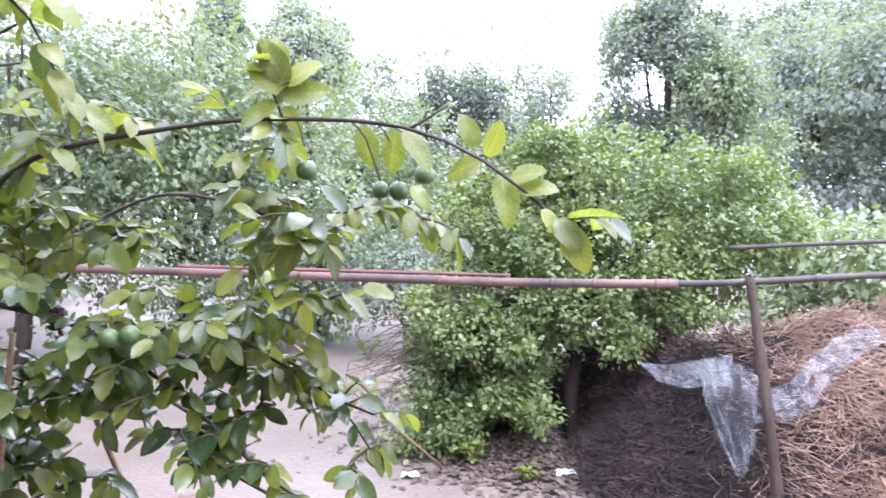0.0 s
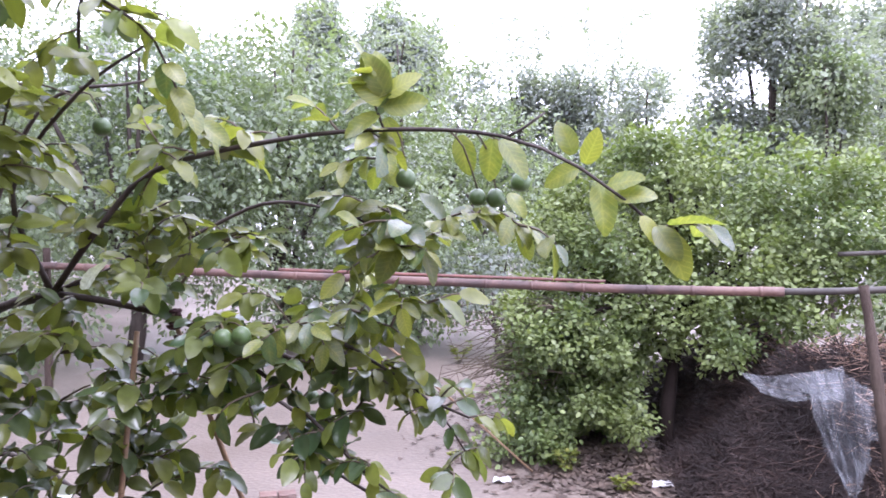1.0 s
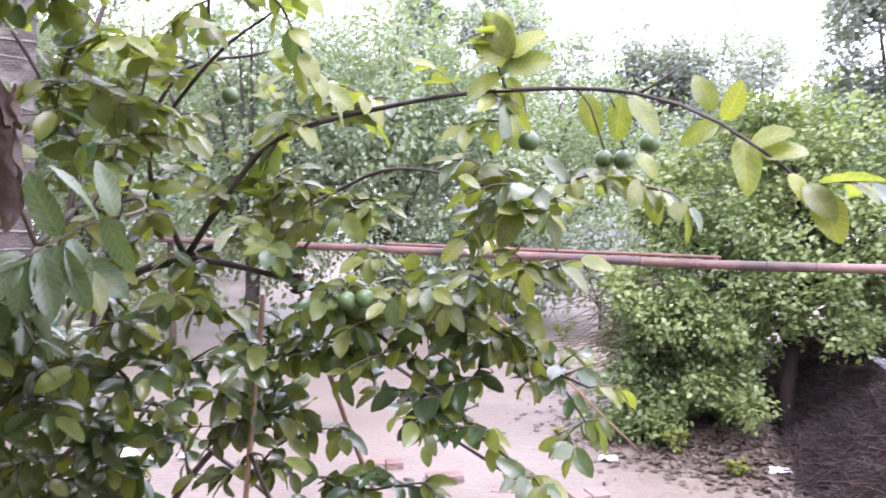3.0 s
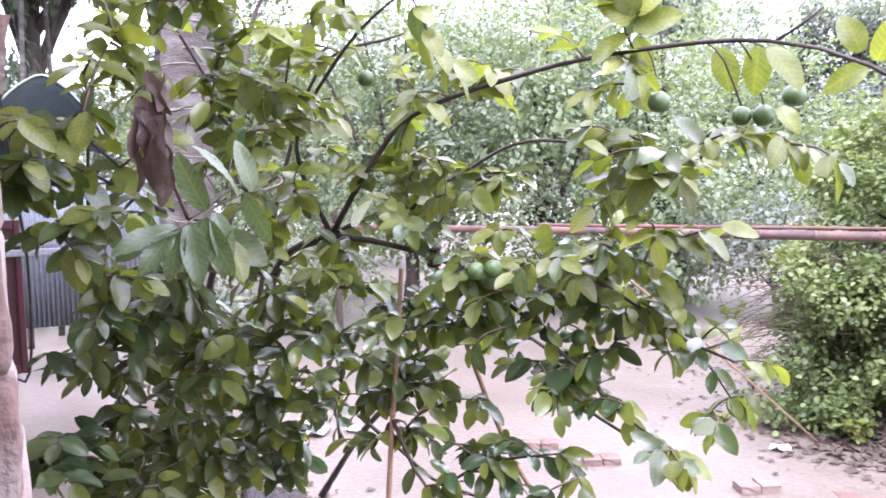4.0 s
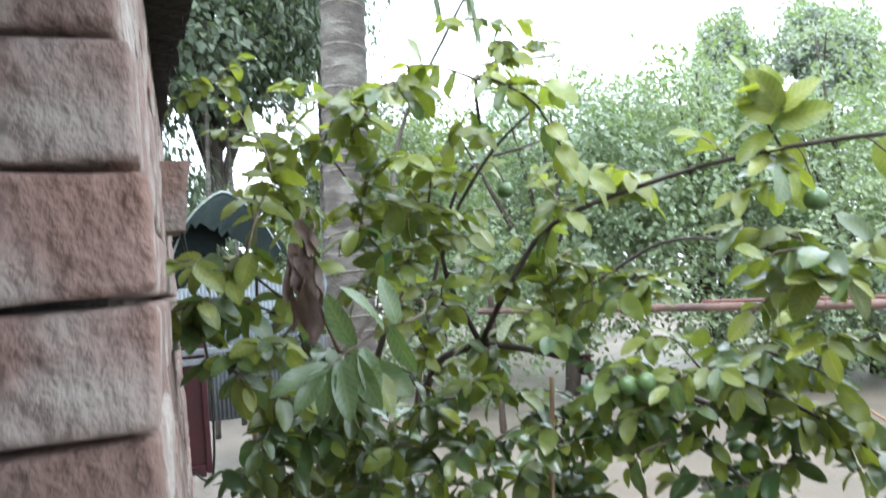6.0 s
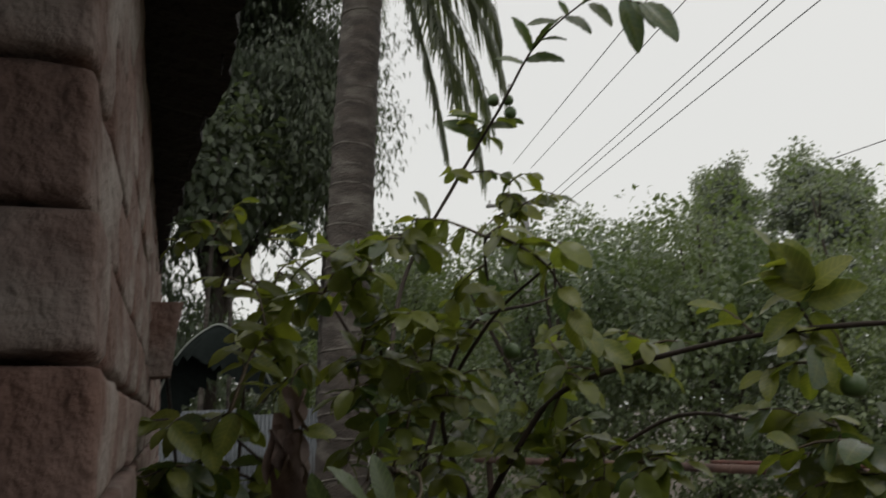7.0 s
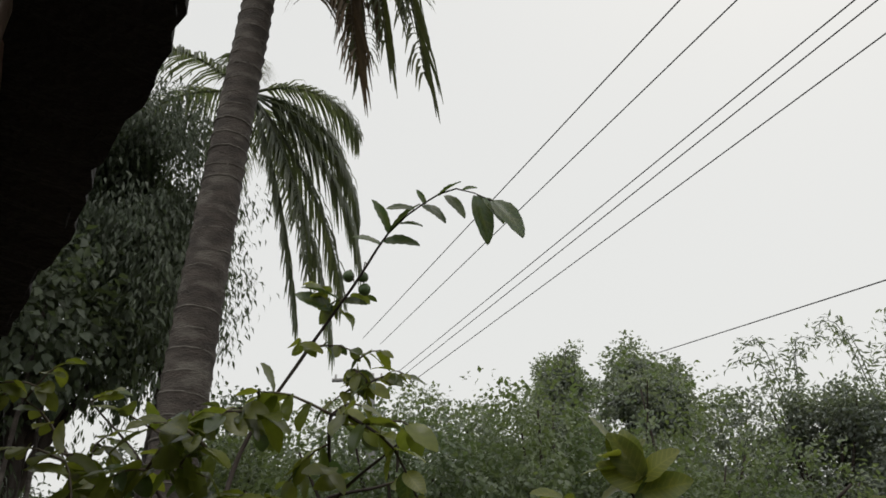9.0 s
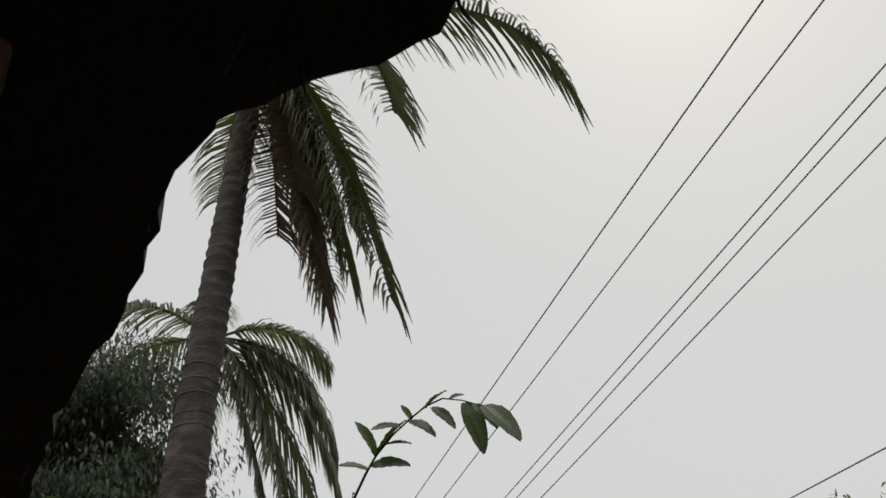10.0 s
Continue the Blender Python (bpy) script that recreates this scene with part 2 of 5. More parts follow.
def joined(pieces):
    verts, faces = [], []
    for v, f in pieces:
        o = len(verts)
        verts += list(v)
        faces += [tuple(i + o for i in q) for q in f]
    return verts, faces


def box(sx, sy, sz, cuts=0, jitter=0.0, seed=0, bevel=0.0):
    bm = bmesh.new()
    bmesh.ops.create_cube(bm, size=1)
    bmesh.ops.scale(bm, vec=(sx, sy, sz), verts=bm.verts)
    if bevel:
        bmesh.ops.bevel(bm, geom=bm.edges[:], offset=bevel, segments=2, affect="EDGES", profile=0.6)
    if cuts:
        bmesh.ops.subdivide_edges(bm, edges=bm.edges[:], cuts=cuts, use_grid_fill=True)
    rng = random.Random(seed)
    for v in bm.verts:
        v.co += Vector([rng.uniform(-jitter, jitter) for _ in range(3)])
    return bm


# templates of leaves: along +y from the stalk, folded on the midrib; unit length
def leaf_shape(width, fold, curl, rows=5, ribs=0.0, twist=0.0):
    """An oval blade with a sunken midrib and raised side veins."""
    verts, faces = [], []
    for i in range(rows):
        s = i / (rows - 1)
        half = width * 0.5 * math.sin(math.pi * min(1, 0.05 + 0.945 * s ** 0.95)) ** 0.62 + 0.004
        z = -curl * s * s
        for k in (-1, -0.5, 0, 0.5, 1):
            h = half * k
            wave = 0.014 * math.sin(s * 9 + k * 2) * abs(k)
            rib = ribs * (1 if (i + (2 if abs(k) == 1 else 1 if k else 0)) % 2 else -1) * (abs(k) > 0)
            verts.append((h + twist * s * s, s, z + fold * abs(h) + wave + rib))
    for i in range(rows - 1):
        for k in range(4):
            a = 5 * i + k
            faces.append((a, a + 1, a + 6, a + 5))
    return np.array(verts), faces


LEAF_A = leaf_shape(0.54, 0.30, 0.16, 11, 0.010, 0.04)
LEAF_B = leaf_shape(0.58, 0.16, 0.26, 11, 0.009, -0.06)
LEAF_LONG = leaf_shape(0.52, 0.20, 0.22, 15, 0.006, 0.03)
LEAF_FAR = (np.array([(0, 0, 0), (-0.34, 0.5, 0.10), (0, 1, -0.12), (0.34, 0.5, 0.10)]), [(0, 3, 2, 1)])
LEAF_NARROW = (np.array([(0, 0, 0), (-0.13, 0.4, 0.05), (0, 0.45, 0.0), (0.13, 0.4, 0.05), (0, 1, -0.2)]), [(0, 2, 1), (0, 3, 2), (1, 2, 4), (2, 3, 4)])
LEAF_ROUND = (np.array([(0, 0, 0), (-0.30, 0.25, 0.07), (-0.34, 0.66, 0.05), (0, 1, -0.12), (0.34, 0.66, 0.05), (0.30, 0.25, 0.07), (0, 0.5, 0)]), [(0, 6, 1), (1, 6, 2), (2, 6, 3), (3, 6, 4), (4, 6, 5), (5, 6, 0)])
LEAF_SMALL = (np.array([(0, 0, 0), (-0.33, 0.45, 0.10), (0, 0.5, 0.0), (0.33, 0.45, 0.10), (0, 1, -0.12)]), [(0, 2, 1), (0, 3, 2), (1, 2, 4), (2, 3, 4)])


def many_leaves(centers, axes, normals, sizes, shape):
    """Vertices and faces of many leaves of one shape, as one joined array."""
    base, faces = shape
    y = axes / np.linalg.norm(axes, axis=1, keepdims=True)
    x = np.cross(y, normals)
    x /= np.linalg.norm(x, axis=1, keepdims=True) + 1e-9
    z = np.cross(x, y)
    v = centers[:, None] + sizes[:, None, None] * (base[None, :, 0:1] * x[:, None] + base[None, :, 1:2] * y[:, None] + base[None, :, 2:3] * z[:, None])
    n = len(base)
    out = []
    for f in faces:
        out.append(np.arange(len(centers))[:, None] * n + np.array(f)[None])
    if len({len(f) for f in faces}) == 1:
        allf = np.concatenate(out)
    else:
        allf = [tuple(r) for o in out for r in o]
    return v.reshape(-1, 3), allf


def crown_leaves(clumps, count, size, rng, shape=LEAF_SMALL, droop=0.3, shell=0.55, gaps=0.0, freq=5.0):
    """Leaves in uneven sprigs over a group of clumps (x, y, z, rx, ry, rz)."""
    weights = np.array([c[3] * c[5] + c[4] * c[5] for c in clumps])
    sprig = 9
    pick = rng.choice(len(clumps), size=count // sprig, p=weights / weights.sum())
    c = np.array(clumps)[pick]
    d = rng.normal(size=(len(c), 3))
    d /= np.linalg.norm(d, axis=1, keepdims=True)
    r = rng.uniform(shell, 1.0, size=(len(c), 1)) ** 0.6 * (1 + 0.16 * np.sin(d[:, 0:1] * 7 + c[:, 0:1]) * np.cos(d[:, 2:3] * 6 + c[:, 1:2]))
    r = np.where(rng.random((len(c), 1)) < 0.16, rng.uniform(1.0, 1.32, (len(c), 1)), r)
    heart = c[:, :3] + d * r * c[:, 3:]
    if gaps:
        wave = sum(np.sin(heart @ np.array(k) * freq + p) for k, p in (((1.0, 0.3, 0.6), 0.4), ((-0.4, 0.9, 0.9), 1.9), ((0.5, -0.7, 1.2), 3.1), ((1.7, 0.8, -1.1), 5.0)))
        stay = wave > np.quantile(wave, gaps)
        heart, d = heart[stay], d[stay]
    heart = np.repeat(heart, sprig, 0)
    out = np.repeat(d, sprig, 0)
    n = len(heart)
    pos = heart + rng.normal(size=(n, 3)) * size * 0.9
    axes = out * 0.8 + rng.normal(size=(n, 3)) * 0.6 + np.array([0, 0, -droop])
    normals = np.array([0, 0, 1.0]) + out * 0.5 + rng.normal(size=(n, 3)) * 0.45
    keep = pos[:, 2] > 0.03
    return many_leaves(pos[keep], axes[keep], normals[keep], size * rng.uniform(0.65, 1.3, size=keep.sum()), shape)


def fast_mesh(name, verts, faces, mat, parent=None, kind="stuff", label=""):
    me = bpy.data.meshes.new(name)
    faces = np.asarray(faces)
    k = faces.shape[1]
    me.vertices.add(len(verts))
    me.vertices.foreach_set("co", np.asarray(verts, dtype=np.float32).ravel())
    me.loops.add(faces.size)
    me.loops.foreach_set("vertex_index", faces.astype(np.int32).ravel())
    me.polygons.add(len(faces))
    me.polygons.foreach_set("loop_start", np.arange(0, faces.size, k, dtype=np.int32))
    me.materials.append(mat)
    me.update(calc_edges=True)
    me.validate()
    ob = new(name, me)
    if parent:
        hold(ob, parent)
    if kind:
        ob["kind"] = kind
    if label:
        ob["label"] = label
    return ob


# ---- ground: one sheet to the horizon ----
def ground_height(x, y):
    h = 0.012 * noise.noise(Vector((x * 0.7, y * 0.7, 1.3))) + 0.006 * noise.noise(Vector((x * 3, y * 3, 4.1)))
    h += 0.10 * math.exp(-((x - 0.9) ** 2 / 1.2 + (y - 5.0) ** 2 / 0.9))
    return h * min(1.0, 40 / (1 + x * x + y * y) ** 0.5)


def build_ground():
    n = 130
    k = np.linspace(-1, 1, n)
    line = np.sinh(k * 6.2) / np.sinh(6.2) * 700
    verts = [(x, y + 3, ground_height(x, y + 3)) for y in line for x in line]
    faces = [(j * n + i, j * n + i + 1, (j + 1) * n + i + 1, (j + 1) * n + i) for j in range(n - 1) for i in range(n - 1)]
    ob = link_mesh("ground", verts, faces, M_ground)
    tagged(ob, "wet pale sandy earth yard with puddled stains", "ground", kind="structure")


build_ground()

# ---- the house: brick wall with an opening, dark roof above ----
W0, WA, WN = Vector((-0.39, 0.26, 0)), Vector((-0.86, 0.51, 0)).normalized(), Vector((0.51, 0.86, 0)).normalized()
WALL_TURN = math.degrees(math.atan2(WA.y, WA.x))


def on_wall(a, n, z):
    return W0 + WA * a + WN * n + Vector((0, 0, z))


def wall_box(name, a0, a1, n0, n1, z0, z1, mat, label, parent=None):
    bm = box(a1 - a0, n1 - n0, z1 - z0)
    ob = part(name, bm, mat)
    # local x runs along the wall away from the opening, local y points indoors
    ob.matrix_world = Matrix.Translation(on_wall((a0 + a1) / 2, (n0 + n1) / 2, (z0 + z1) / 2)) @ pose(0, 0, 0, 0, 0, WALL_TURN)
    return tagged(ob, label, "wall", kind="structure")


wall_front = wall_box("wall_front", 0.062, 4.6, -0.235, -0.04, -0.05, 2.06, M_mortar, "unplastered brick house wall with pale lime mortar")
# out of view; added to narrow the opening and cut light on the jamb
wall_right = wall_box("wall_right", -4.2, -0.88, -0.24, -0.002, -0.05, 2.06, M_mortar, "unseen added wall that narrows the opening and shades the jamb")
# inner walls out of view, added to close the room off from the sky
wall_back = wall_box("wall_back", -4.2, 4.6, -3.4, -3.2, -0.05, 2.6, M_plaster, "unseen added inner wall that keeps the room dark")
wall_end = wall_box("wall_end", 4.4, 4.6, -3.2, -0.24, -0.05, 2.5, M_plaster, "unseen added end wall that keeps the room dark")
wall_end_b = wall_box("wall_side", -4.2, -4.0, -3.2, -0.24, -0.05, 2.5, M_plaster, "unseen added end wall that keeps the room dark")
floor = wall_box("floor", -4.2, 4.6, -3.2, -0.25, -0.05, 0.06, M_concrete, "worn grey cement floor of the house")
floor["category"] = "floor"


def brick_mesh(name, sx, sy, sz, seed):
    """A worn brick with rounded arrises and a slightly uneven face."""
    bm = box(sx, sy, sz, bevel=0.007)
    bmesh.ops.subdivide_edges(bm, edges=[e for e in bm.edges if e.calc_length() > 0.03], cuts=3, use_grid_fill=True)
    for v in bm.verts:
        q = v.co * 22 + Vector((seed * 3.1, 0, 0))
        v.co += Vector((noise.noise(q), noise.noise(q + Vector((9, 0, 0))), noise.noise(q + Vector((0, 9, 0))))) * 0.0035
        chip = noise.noise(v.co * 14 + Vector((0, seed * 1.7, 0)))
        if chip > 0.25 and sum(abs(abs(c) - h / 2) < 0.009 for c, h in zip(v.co, (sx, sy, sz))) >= 2:
            v.co *= 1 - 0.06 * (chip - 0.1)
    me = bpy.data.meshes.new(name)
    bm.to_mesh(me)
    bm.free()
    me.materials.append(M_brick)
    me.polygons.foreach_set("use_smooth", [True] * len(me.polygons))
    return me


def build_roof():
    """Two overlapping slabs of old thatch with ragged eaves that meet over the opening."""
    rng = random.Random(5)

    def slab(name, edge, back, z0, rise, label):
        # edge: guide points of the eave; back: shift from the eave to the far side
        line = spline(edge, 0.03)
        verts, faces = [], []
        rows = 9
        n = len(line)
        for j in range(rows):
            s = j / (rows - 1)
            for i, p in enumerate(line):
                rag = rng.uniform(-0.006, 0.006) + 0.004 * math.sin(i * 0.5) if j == 0 else 0
                q = p + back * s
                verts.append((q.x + WN.x * rag, q.y + WN.y * rag, z0 + rise * s + rng.uniform(-0.005, 0.005)))
        low = len(verts)
        verts += [(x, y, z + 0.13) for x, y, z in verts]
        for j in range(rows - 1):
            for i in range(n - 1):
                a = j * n + i
                faces.append((a, a + n, a + n + 1, a + 1))
                faces.append((low + a, low + a + 1, low + a + n + 1, low + a + n))
        for i in range(n - 1):
            faces.append((i, i + 1, low + i + 1, low + i))
            e = (rows - 1) * n + i
            faces.append((e + 1, e, low + e, low + e + 1))
        for j in range(rows - 1):
            a, b = j * n, j * n + n - 1
            faces.append((a + n, a, low + a, low + a + n))
            faces.append((b, b + n, low + b + n, low + b))
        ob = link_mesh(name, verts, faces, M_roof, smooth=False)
        for p in line[::7]:
            q = Vector((p.x, p.y, z0 + 0.02)) - WN * 0.01
            e = q + Vector((rng.uniform(-0.015, 0.015), rng.uniform(-0.015, 0.015), -rng.uniform(0.03, 0.075)))
            sv, sf = tube([q, q.lerp(e, 0.5), e], 0.0022, 0.0008, 4)
            s_ob = link_mesh("straw_end", sv, sf, M_roof)
            s_ob.parent = ob
        return tagged(ob, label, "roof", kind="structure")

    back = WN * -3.7
    slab("roof", [(-4.0, 2.25, 0), (-1.95, 1.18, 0), (-1.30, 0.853, 0), (-0.92, 0.668, 0), (-0.70, 0.552, 0), (-0.40, 0.395, 0), (-0.29, 0.345, 0), (-0.20, 0.30, 0)], back, 2.05, 0.75, "near-black thatch roof with a ragged wet eave")
    slab("roof", [(-0.60, 0.22, 0), (-0.42, 0.30, 0), (-0.305, 0.35, 0), (-0.262, 0.357, 0), (-0.222, 0.363, 0), (-0.178, 0.373, 0), (-0.14, 0.38, 0), (-0.11, 0.378, 0), (-0.08, 0.368, 0), (-0.04, 0.35, 0), (0.5, 0.25, 0), (1.6, 0.05, 0), (3.0, -0.62, 0)], back, 2.05, 0.78, "near-black thatch roof sagging over the opening")


build_roof()


# ---- trees ----
def limb(name, guides, r0, r1, mat, tree, sides=7, wobble=0.08, seed=1, step=0.06):
    pts = spline(guides, step)
    v, f = tube(pts, r0, r1, sides, wobble, 0, seed)
    hold(link_mesh(name, v, f, mat), tree)
    return pts


def round_tree(name, base, clumps, leaves, size, mat, label, seed, trunk_r=0.1, group="", limbs=6, bark=None, droop=0.3, shell=0.55, shape=LEAF_SMALL):
    """A trunk that forks into limbs, one for each larger clump, and a crown of sprigs of leaves."""
    rng = np.random.default_rng(seed)
    tree = thing(name, base, label, "tree", group)
    bark = bark or M_bark
    b = Vector(base)
    top = sum((Vector(c[:3]) for c in clumps), Vector()) / len(clumps)
    fork = b.lerp(Vector((top.x, top.y, top.z)), 0.45)
    limb("trunk", [b - Vector((0, 0, 0.08)), b.lerp(fork, 0.5) + Vector((trunk_r * 0.5, 0, 0)), fork], trunk_r, trunk_r * 0.7, bark, tree, 9, 0.08, seed, 0.15)
    for i, c in enumerate(clumps[:limbs]):
        e = Vector(c[:3]) + Vector((0, 0, c[5] * 0.4))
        mid = fork.lerp(e, 0.5) + Vector((0, 0, -0.1 * c[5]))
        limb("limb", [fork - Vector((0, 0, trunk_r)), mid, e], trunk_r * 0.5, trunk_r * 0.12, bark, tree, 6, 0.08, seed + i, 0.2)
    open_crown = 0.14 if shape is LEAF_FAR else 0.08
    v, f = crown_leaves(clumps, leaves, size, rng, shape, droop, shell, gaps=open_crown, freq=1.5)
    fast_mesh("crown", v, f, mat, tree)
    return tree


def polar(azimuth, dist, z=0.0):
    """A place by its bearing, degrees to the left of straight ahead, and distance."""
    a = radians(azimuth)
    return (-math.sin(a) * dist, math.cos(a) * dist, z)


# bushy citrus tree behind the fence
def build_citrus():
    rng = np.random.default_rng(11)
    base = (1.0, 5.05, 0.05)
    tree = thing("citrus_tree", base, "low bushy citrus tree with pale wet leaves behind the fence", "tree")
    limb("trunk", [(0.92, 4.76, -0.05), (0.90, 4.77, 0.3), (0.95, 4.86, 0.62), (1.02, 4.98, 0.98)], 0.05, 0.036, M_citrus_bark, tree, 9, 0.12, 2)
    ends = [(0.35, 5.2, 1.25), (0.75, 5.5, 1.6), (1.2, 5.3, 1.9), (1.75, 5.2, 1.6), (2.1, 5.1, 1.45), (0.3, 4.9, 0.9), (1.4, 4.9, 1.3), (0.9, 5.0, 1.9)]
    for i, e in enumerate(ends):
        s = Vector((0.95, 4.86, 0.62)).lerp(Vector((1.02, 4.98, 0.98)), i / 7)
        limb("limb", [s, s.lerp(Vector(e), 0.5) + Vector((0, 0, 0.12)), e], 0.034, 0.008, M_citrus_bark, tree, 6, 0.1, i)
    clumps = [(1.30, 5.35, 1.75, 0.72, 0.6, 0.48), (0.75, 5.35, 1.45, 0.62, 0.6, 0.40), (1.95, 5.15, 1.55, 0.52, 0.5, 0.40),
              (0.35, 5.25, 1.08, 0.46, 0.5, 0.32), (1.2, 4.95, 1.28, 0.70, 0.4, 0.34), (1.85, 5.0, 1.18, 0.45, 0.4, 0.27),
              (1.45, 4.92, 1.12, 0.50, 0.32, 0.16), (2.2, 5.3, 1.85, 0.32, 0.35, 0.20),
              (0.9, 5.3, 1.95, 0.45, 0.4, 0.26), (0.70, 5.15, 1.02, 0.5, 0.4, 0.28), (1.55, 5.25, 1.15, 0.55, 0.3, 0.22),
              (0.15, 5.3, 0.75, 0.3, 0.35, 0.22), (2.35, 5.0, 1.5, 0.26, 0.3, 0.20)]
    r = random.Random(14)
    for k in range(20):
        # small sprays of the skirt that hangs to the ground
        clumps.append((r.uniform(-0.05, 0.70), r.uniform(4.80, 5.25), r.uniform(0.10, 0.85), r.uniform(0.11, 0.22), r.uniform(0.12, 0.22), r.uniform(0.08, 0.16)))
    for k in range(46):
        # low growth in front of the stem, thinning out towards the litter
        q = r.uniform(0, 1)
        k2 = r.uniform(0.5, 1.0)
        clumps.append((-0.15 + 0.84 * q, r.uniform(4.5, 5.2), r.uniform(0.04, 1.0 - 0.1 * q), 0.17 * k2, 0.17 * k2, 0.12 * k2))
    for k in range(9):
        # sprays that hang round the fork
        clumps.append((r.uniform(0.75, 1.75), r.uniform(4.6, 4.9), r.uniform(0.74, 0.98), r.uniform(0.12, 0.22), 0.16, r.uniform(0.08, 0.14)))
    for k in range(14):
        # sprays that break the outline
        a = r.uniform(0, 3.14)
        clumps.append((1.25 + 1.12 * math.cos(a), 5.2 + r.uniform(-0.3, 0.3), 1.35 + 0.82 * math.sin(a), r.uniform(0.10, 0.2), 0.15, r.uniform(0.07, 0.13)))
    v, f = crown_leaves(clumps, 84000, 0.036, rng, LEAF_ROUND, droop=0.05, shell=0.25, gaps=0.2, freq=9.0)
    fast_mesh("crown", v, f, M_citrus, tree)
    # bare twigs that reach out low over the yard
    twigs = []
    r = random.Random(8)
    for i in range(130):
        s = Vector((0.25 + r.uniform(-0.2, 0.35), 5.1 + r.uniform(-0.3, 0.3), 0.75 + r.uniform(-0.3, 0.25)))
        e = s + Vector((r.uniform(-0.85, -0.2), r.uniform(-0.3, 0.3), r.uniform(-0.35, 0.15)))
        m = s.lerp(e, 0.5) + Vector((0, 0, 0.06))
        pts = spline([s, m, e], 0.12)
        twigs.append(tube(pts, 0.006, 0.002, 4, 0.1, 0, i))
        for k in range(2):
            q = pts[r.randrange(1, len(pts))]
            twigs.append(tube([q, q + Vector((r.uniform(-0.25, 0.05), r.uniform(-0.15, 0.15), r.uniform(-0.15, 0.12)))], 0.003, 0.0015, 3))
    v, f = joined(twigs)
    tagged(hold(link_mesh("bare_twig_growth", v, f, M_twig), tree), kind="stuff")


build_citrus()


def grove(name, bearing, dist, width, height, n, leaves, size, mat, label, seed, group, low=0.25, trunk_r=0.14, r=None, droop=0.3):
    far = dist > 12
    x, y, _ = polar(bearing, dist)
    r = (r or height * 0.2) * (0.74 if far else 0.95)
    n = int(n * (1.9 if far else 1.4))
    side = Vector(polar(bearing - 90, 1.0))
    rng = random.Random(seed)
    clumps = []
    for i in range(n):
        s = rng.uniform(-0.5, 0.5) * (width - r)
        dome = math.sqrt(max(0.05, 1 - (2 * s / width) ** 2))
        z = height * (low + (1 - low) * rng.uniform(0.1, 1.0) ** 0.7 * dome) - r * 0.75
        k = r * rng.uniform(0.7, 1.15)
        deep = rng.uniform(-0.35, 0.35) * width * 0.6
        p = side * s
        clumps.append((x + p.x + math.sin(radians(bearing)) * -deep, y + p.y + math.cos(radians(bearing)) * deep, max(z, r * 0.5), k, k, k * 0.75))
    clumps.sort(key=lambda c: -c[2])
    shape = LEAF_FAR if far else LEAF_SMALL
    return round_tree(name, (x, y, 0), clumps, int(leaves * 2.1) if far else leaves, size * 0.72 if far else size, mat, label, seed, trunk_r, group, droop=droop, shape=shape)


# trees round the yard, from near to far
grove("broadleaf_tree", 9.0, 9.6, 4.0, 4.35, 19, 22000, 0.075, M_hedge, "dense light green tree behind the yard, wet and hazy", 21, "trees behind the yard", 0.05, 0.10)
grove("broadleaf_tree", 19.5, 9.0, 4.2, 4.45, 20, 22000, 0.075, M_hedge, "dense light green tree behind the yard, wet and hazy", 22, "trees behind the yard", 0.05, 0.10)
grove("broadleaf_tree", 30.0, 8.6, 4.0, 4.25, 19, 20000, 0.075, M_hedge, "dense light green tree behind the yard, wet and hazy", 23, "trees behind the yard", 0.05, 0.10)
grove("broadleaf_tree", 41.0, 10.5, 4.2, 3.8, 14, 14000, 0.09, M_hedge, "dense green tree near the tin fence", 24, "trees behind the yard", 0.1, 0.10)
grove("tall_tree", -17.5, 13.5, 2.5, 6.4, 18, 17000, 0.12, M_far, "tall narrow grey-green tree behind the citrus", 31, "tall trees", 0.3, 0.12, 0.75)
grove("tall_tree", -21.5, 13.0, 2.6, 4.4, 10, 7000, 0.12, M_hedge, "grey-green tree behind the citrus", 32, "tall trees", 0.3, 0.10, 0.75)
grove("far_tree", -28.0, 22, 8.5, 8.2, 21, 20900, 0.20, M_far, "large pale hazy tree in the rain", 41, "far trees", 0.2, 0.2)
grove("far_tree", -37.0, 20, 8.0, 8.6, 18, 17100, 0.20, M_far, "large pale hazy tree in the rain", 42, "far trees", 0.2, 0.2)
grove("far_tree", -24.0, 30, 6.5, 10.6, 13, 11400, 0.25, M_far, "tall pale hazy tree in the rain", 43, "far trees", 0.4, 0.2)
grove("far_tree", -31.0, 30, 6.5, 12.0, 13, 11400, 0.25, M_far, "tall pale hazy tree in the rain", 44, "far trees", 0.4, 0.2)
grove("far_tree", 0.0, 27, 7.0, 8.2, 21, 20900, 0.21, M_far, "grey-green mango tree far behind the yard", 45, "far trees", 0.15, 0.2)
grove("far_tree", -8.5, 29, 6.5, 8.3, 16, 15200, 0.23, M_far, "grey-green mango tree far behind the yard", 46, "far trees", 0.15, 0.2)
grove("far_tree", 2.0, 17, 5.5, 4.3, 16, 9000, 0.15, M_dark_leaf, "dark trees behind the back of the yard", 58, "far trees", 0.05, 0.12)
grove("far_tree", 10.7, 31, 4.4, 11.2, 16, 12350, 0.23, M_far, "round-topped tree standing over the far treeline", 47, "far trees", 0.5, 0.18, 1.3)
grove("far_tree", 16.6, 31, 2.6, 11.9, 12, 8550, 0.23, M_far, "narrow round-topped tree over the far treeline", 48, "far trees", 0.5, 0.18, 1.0)
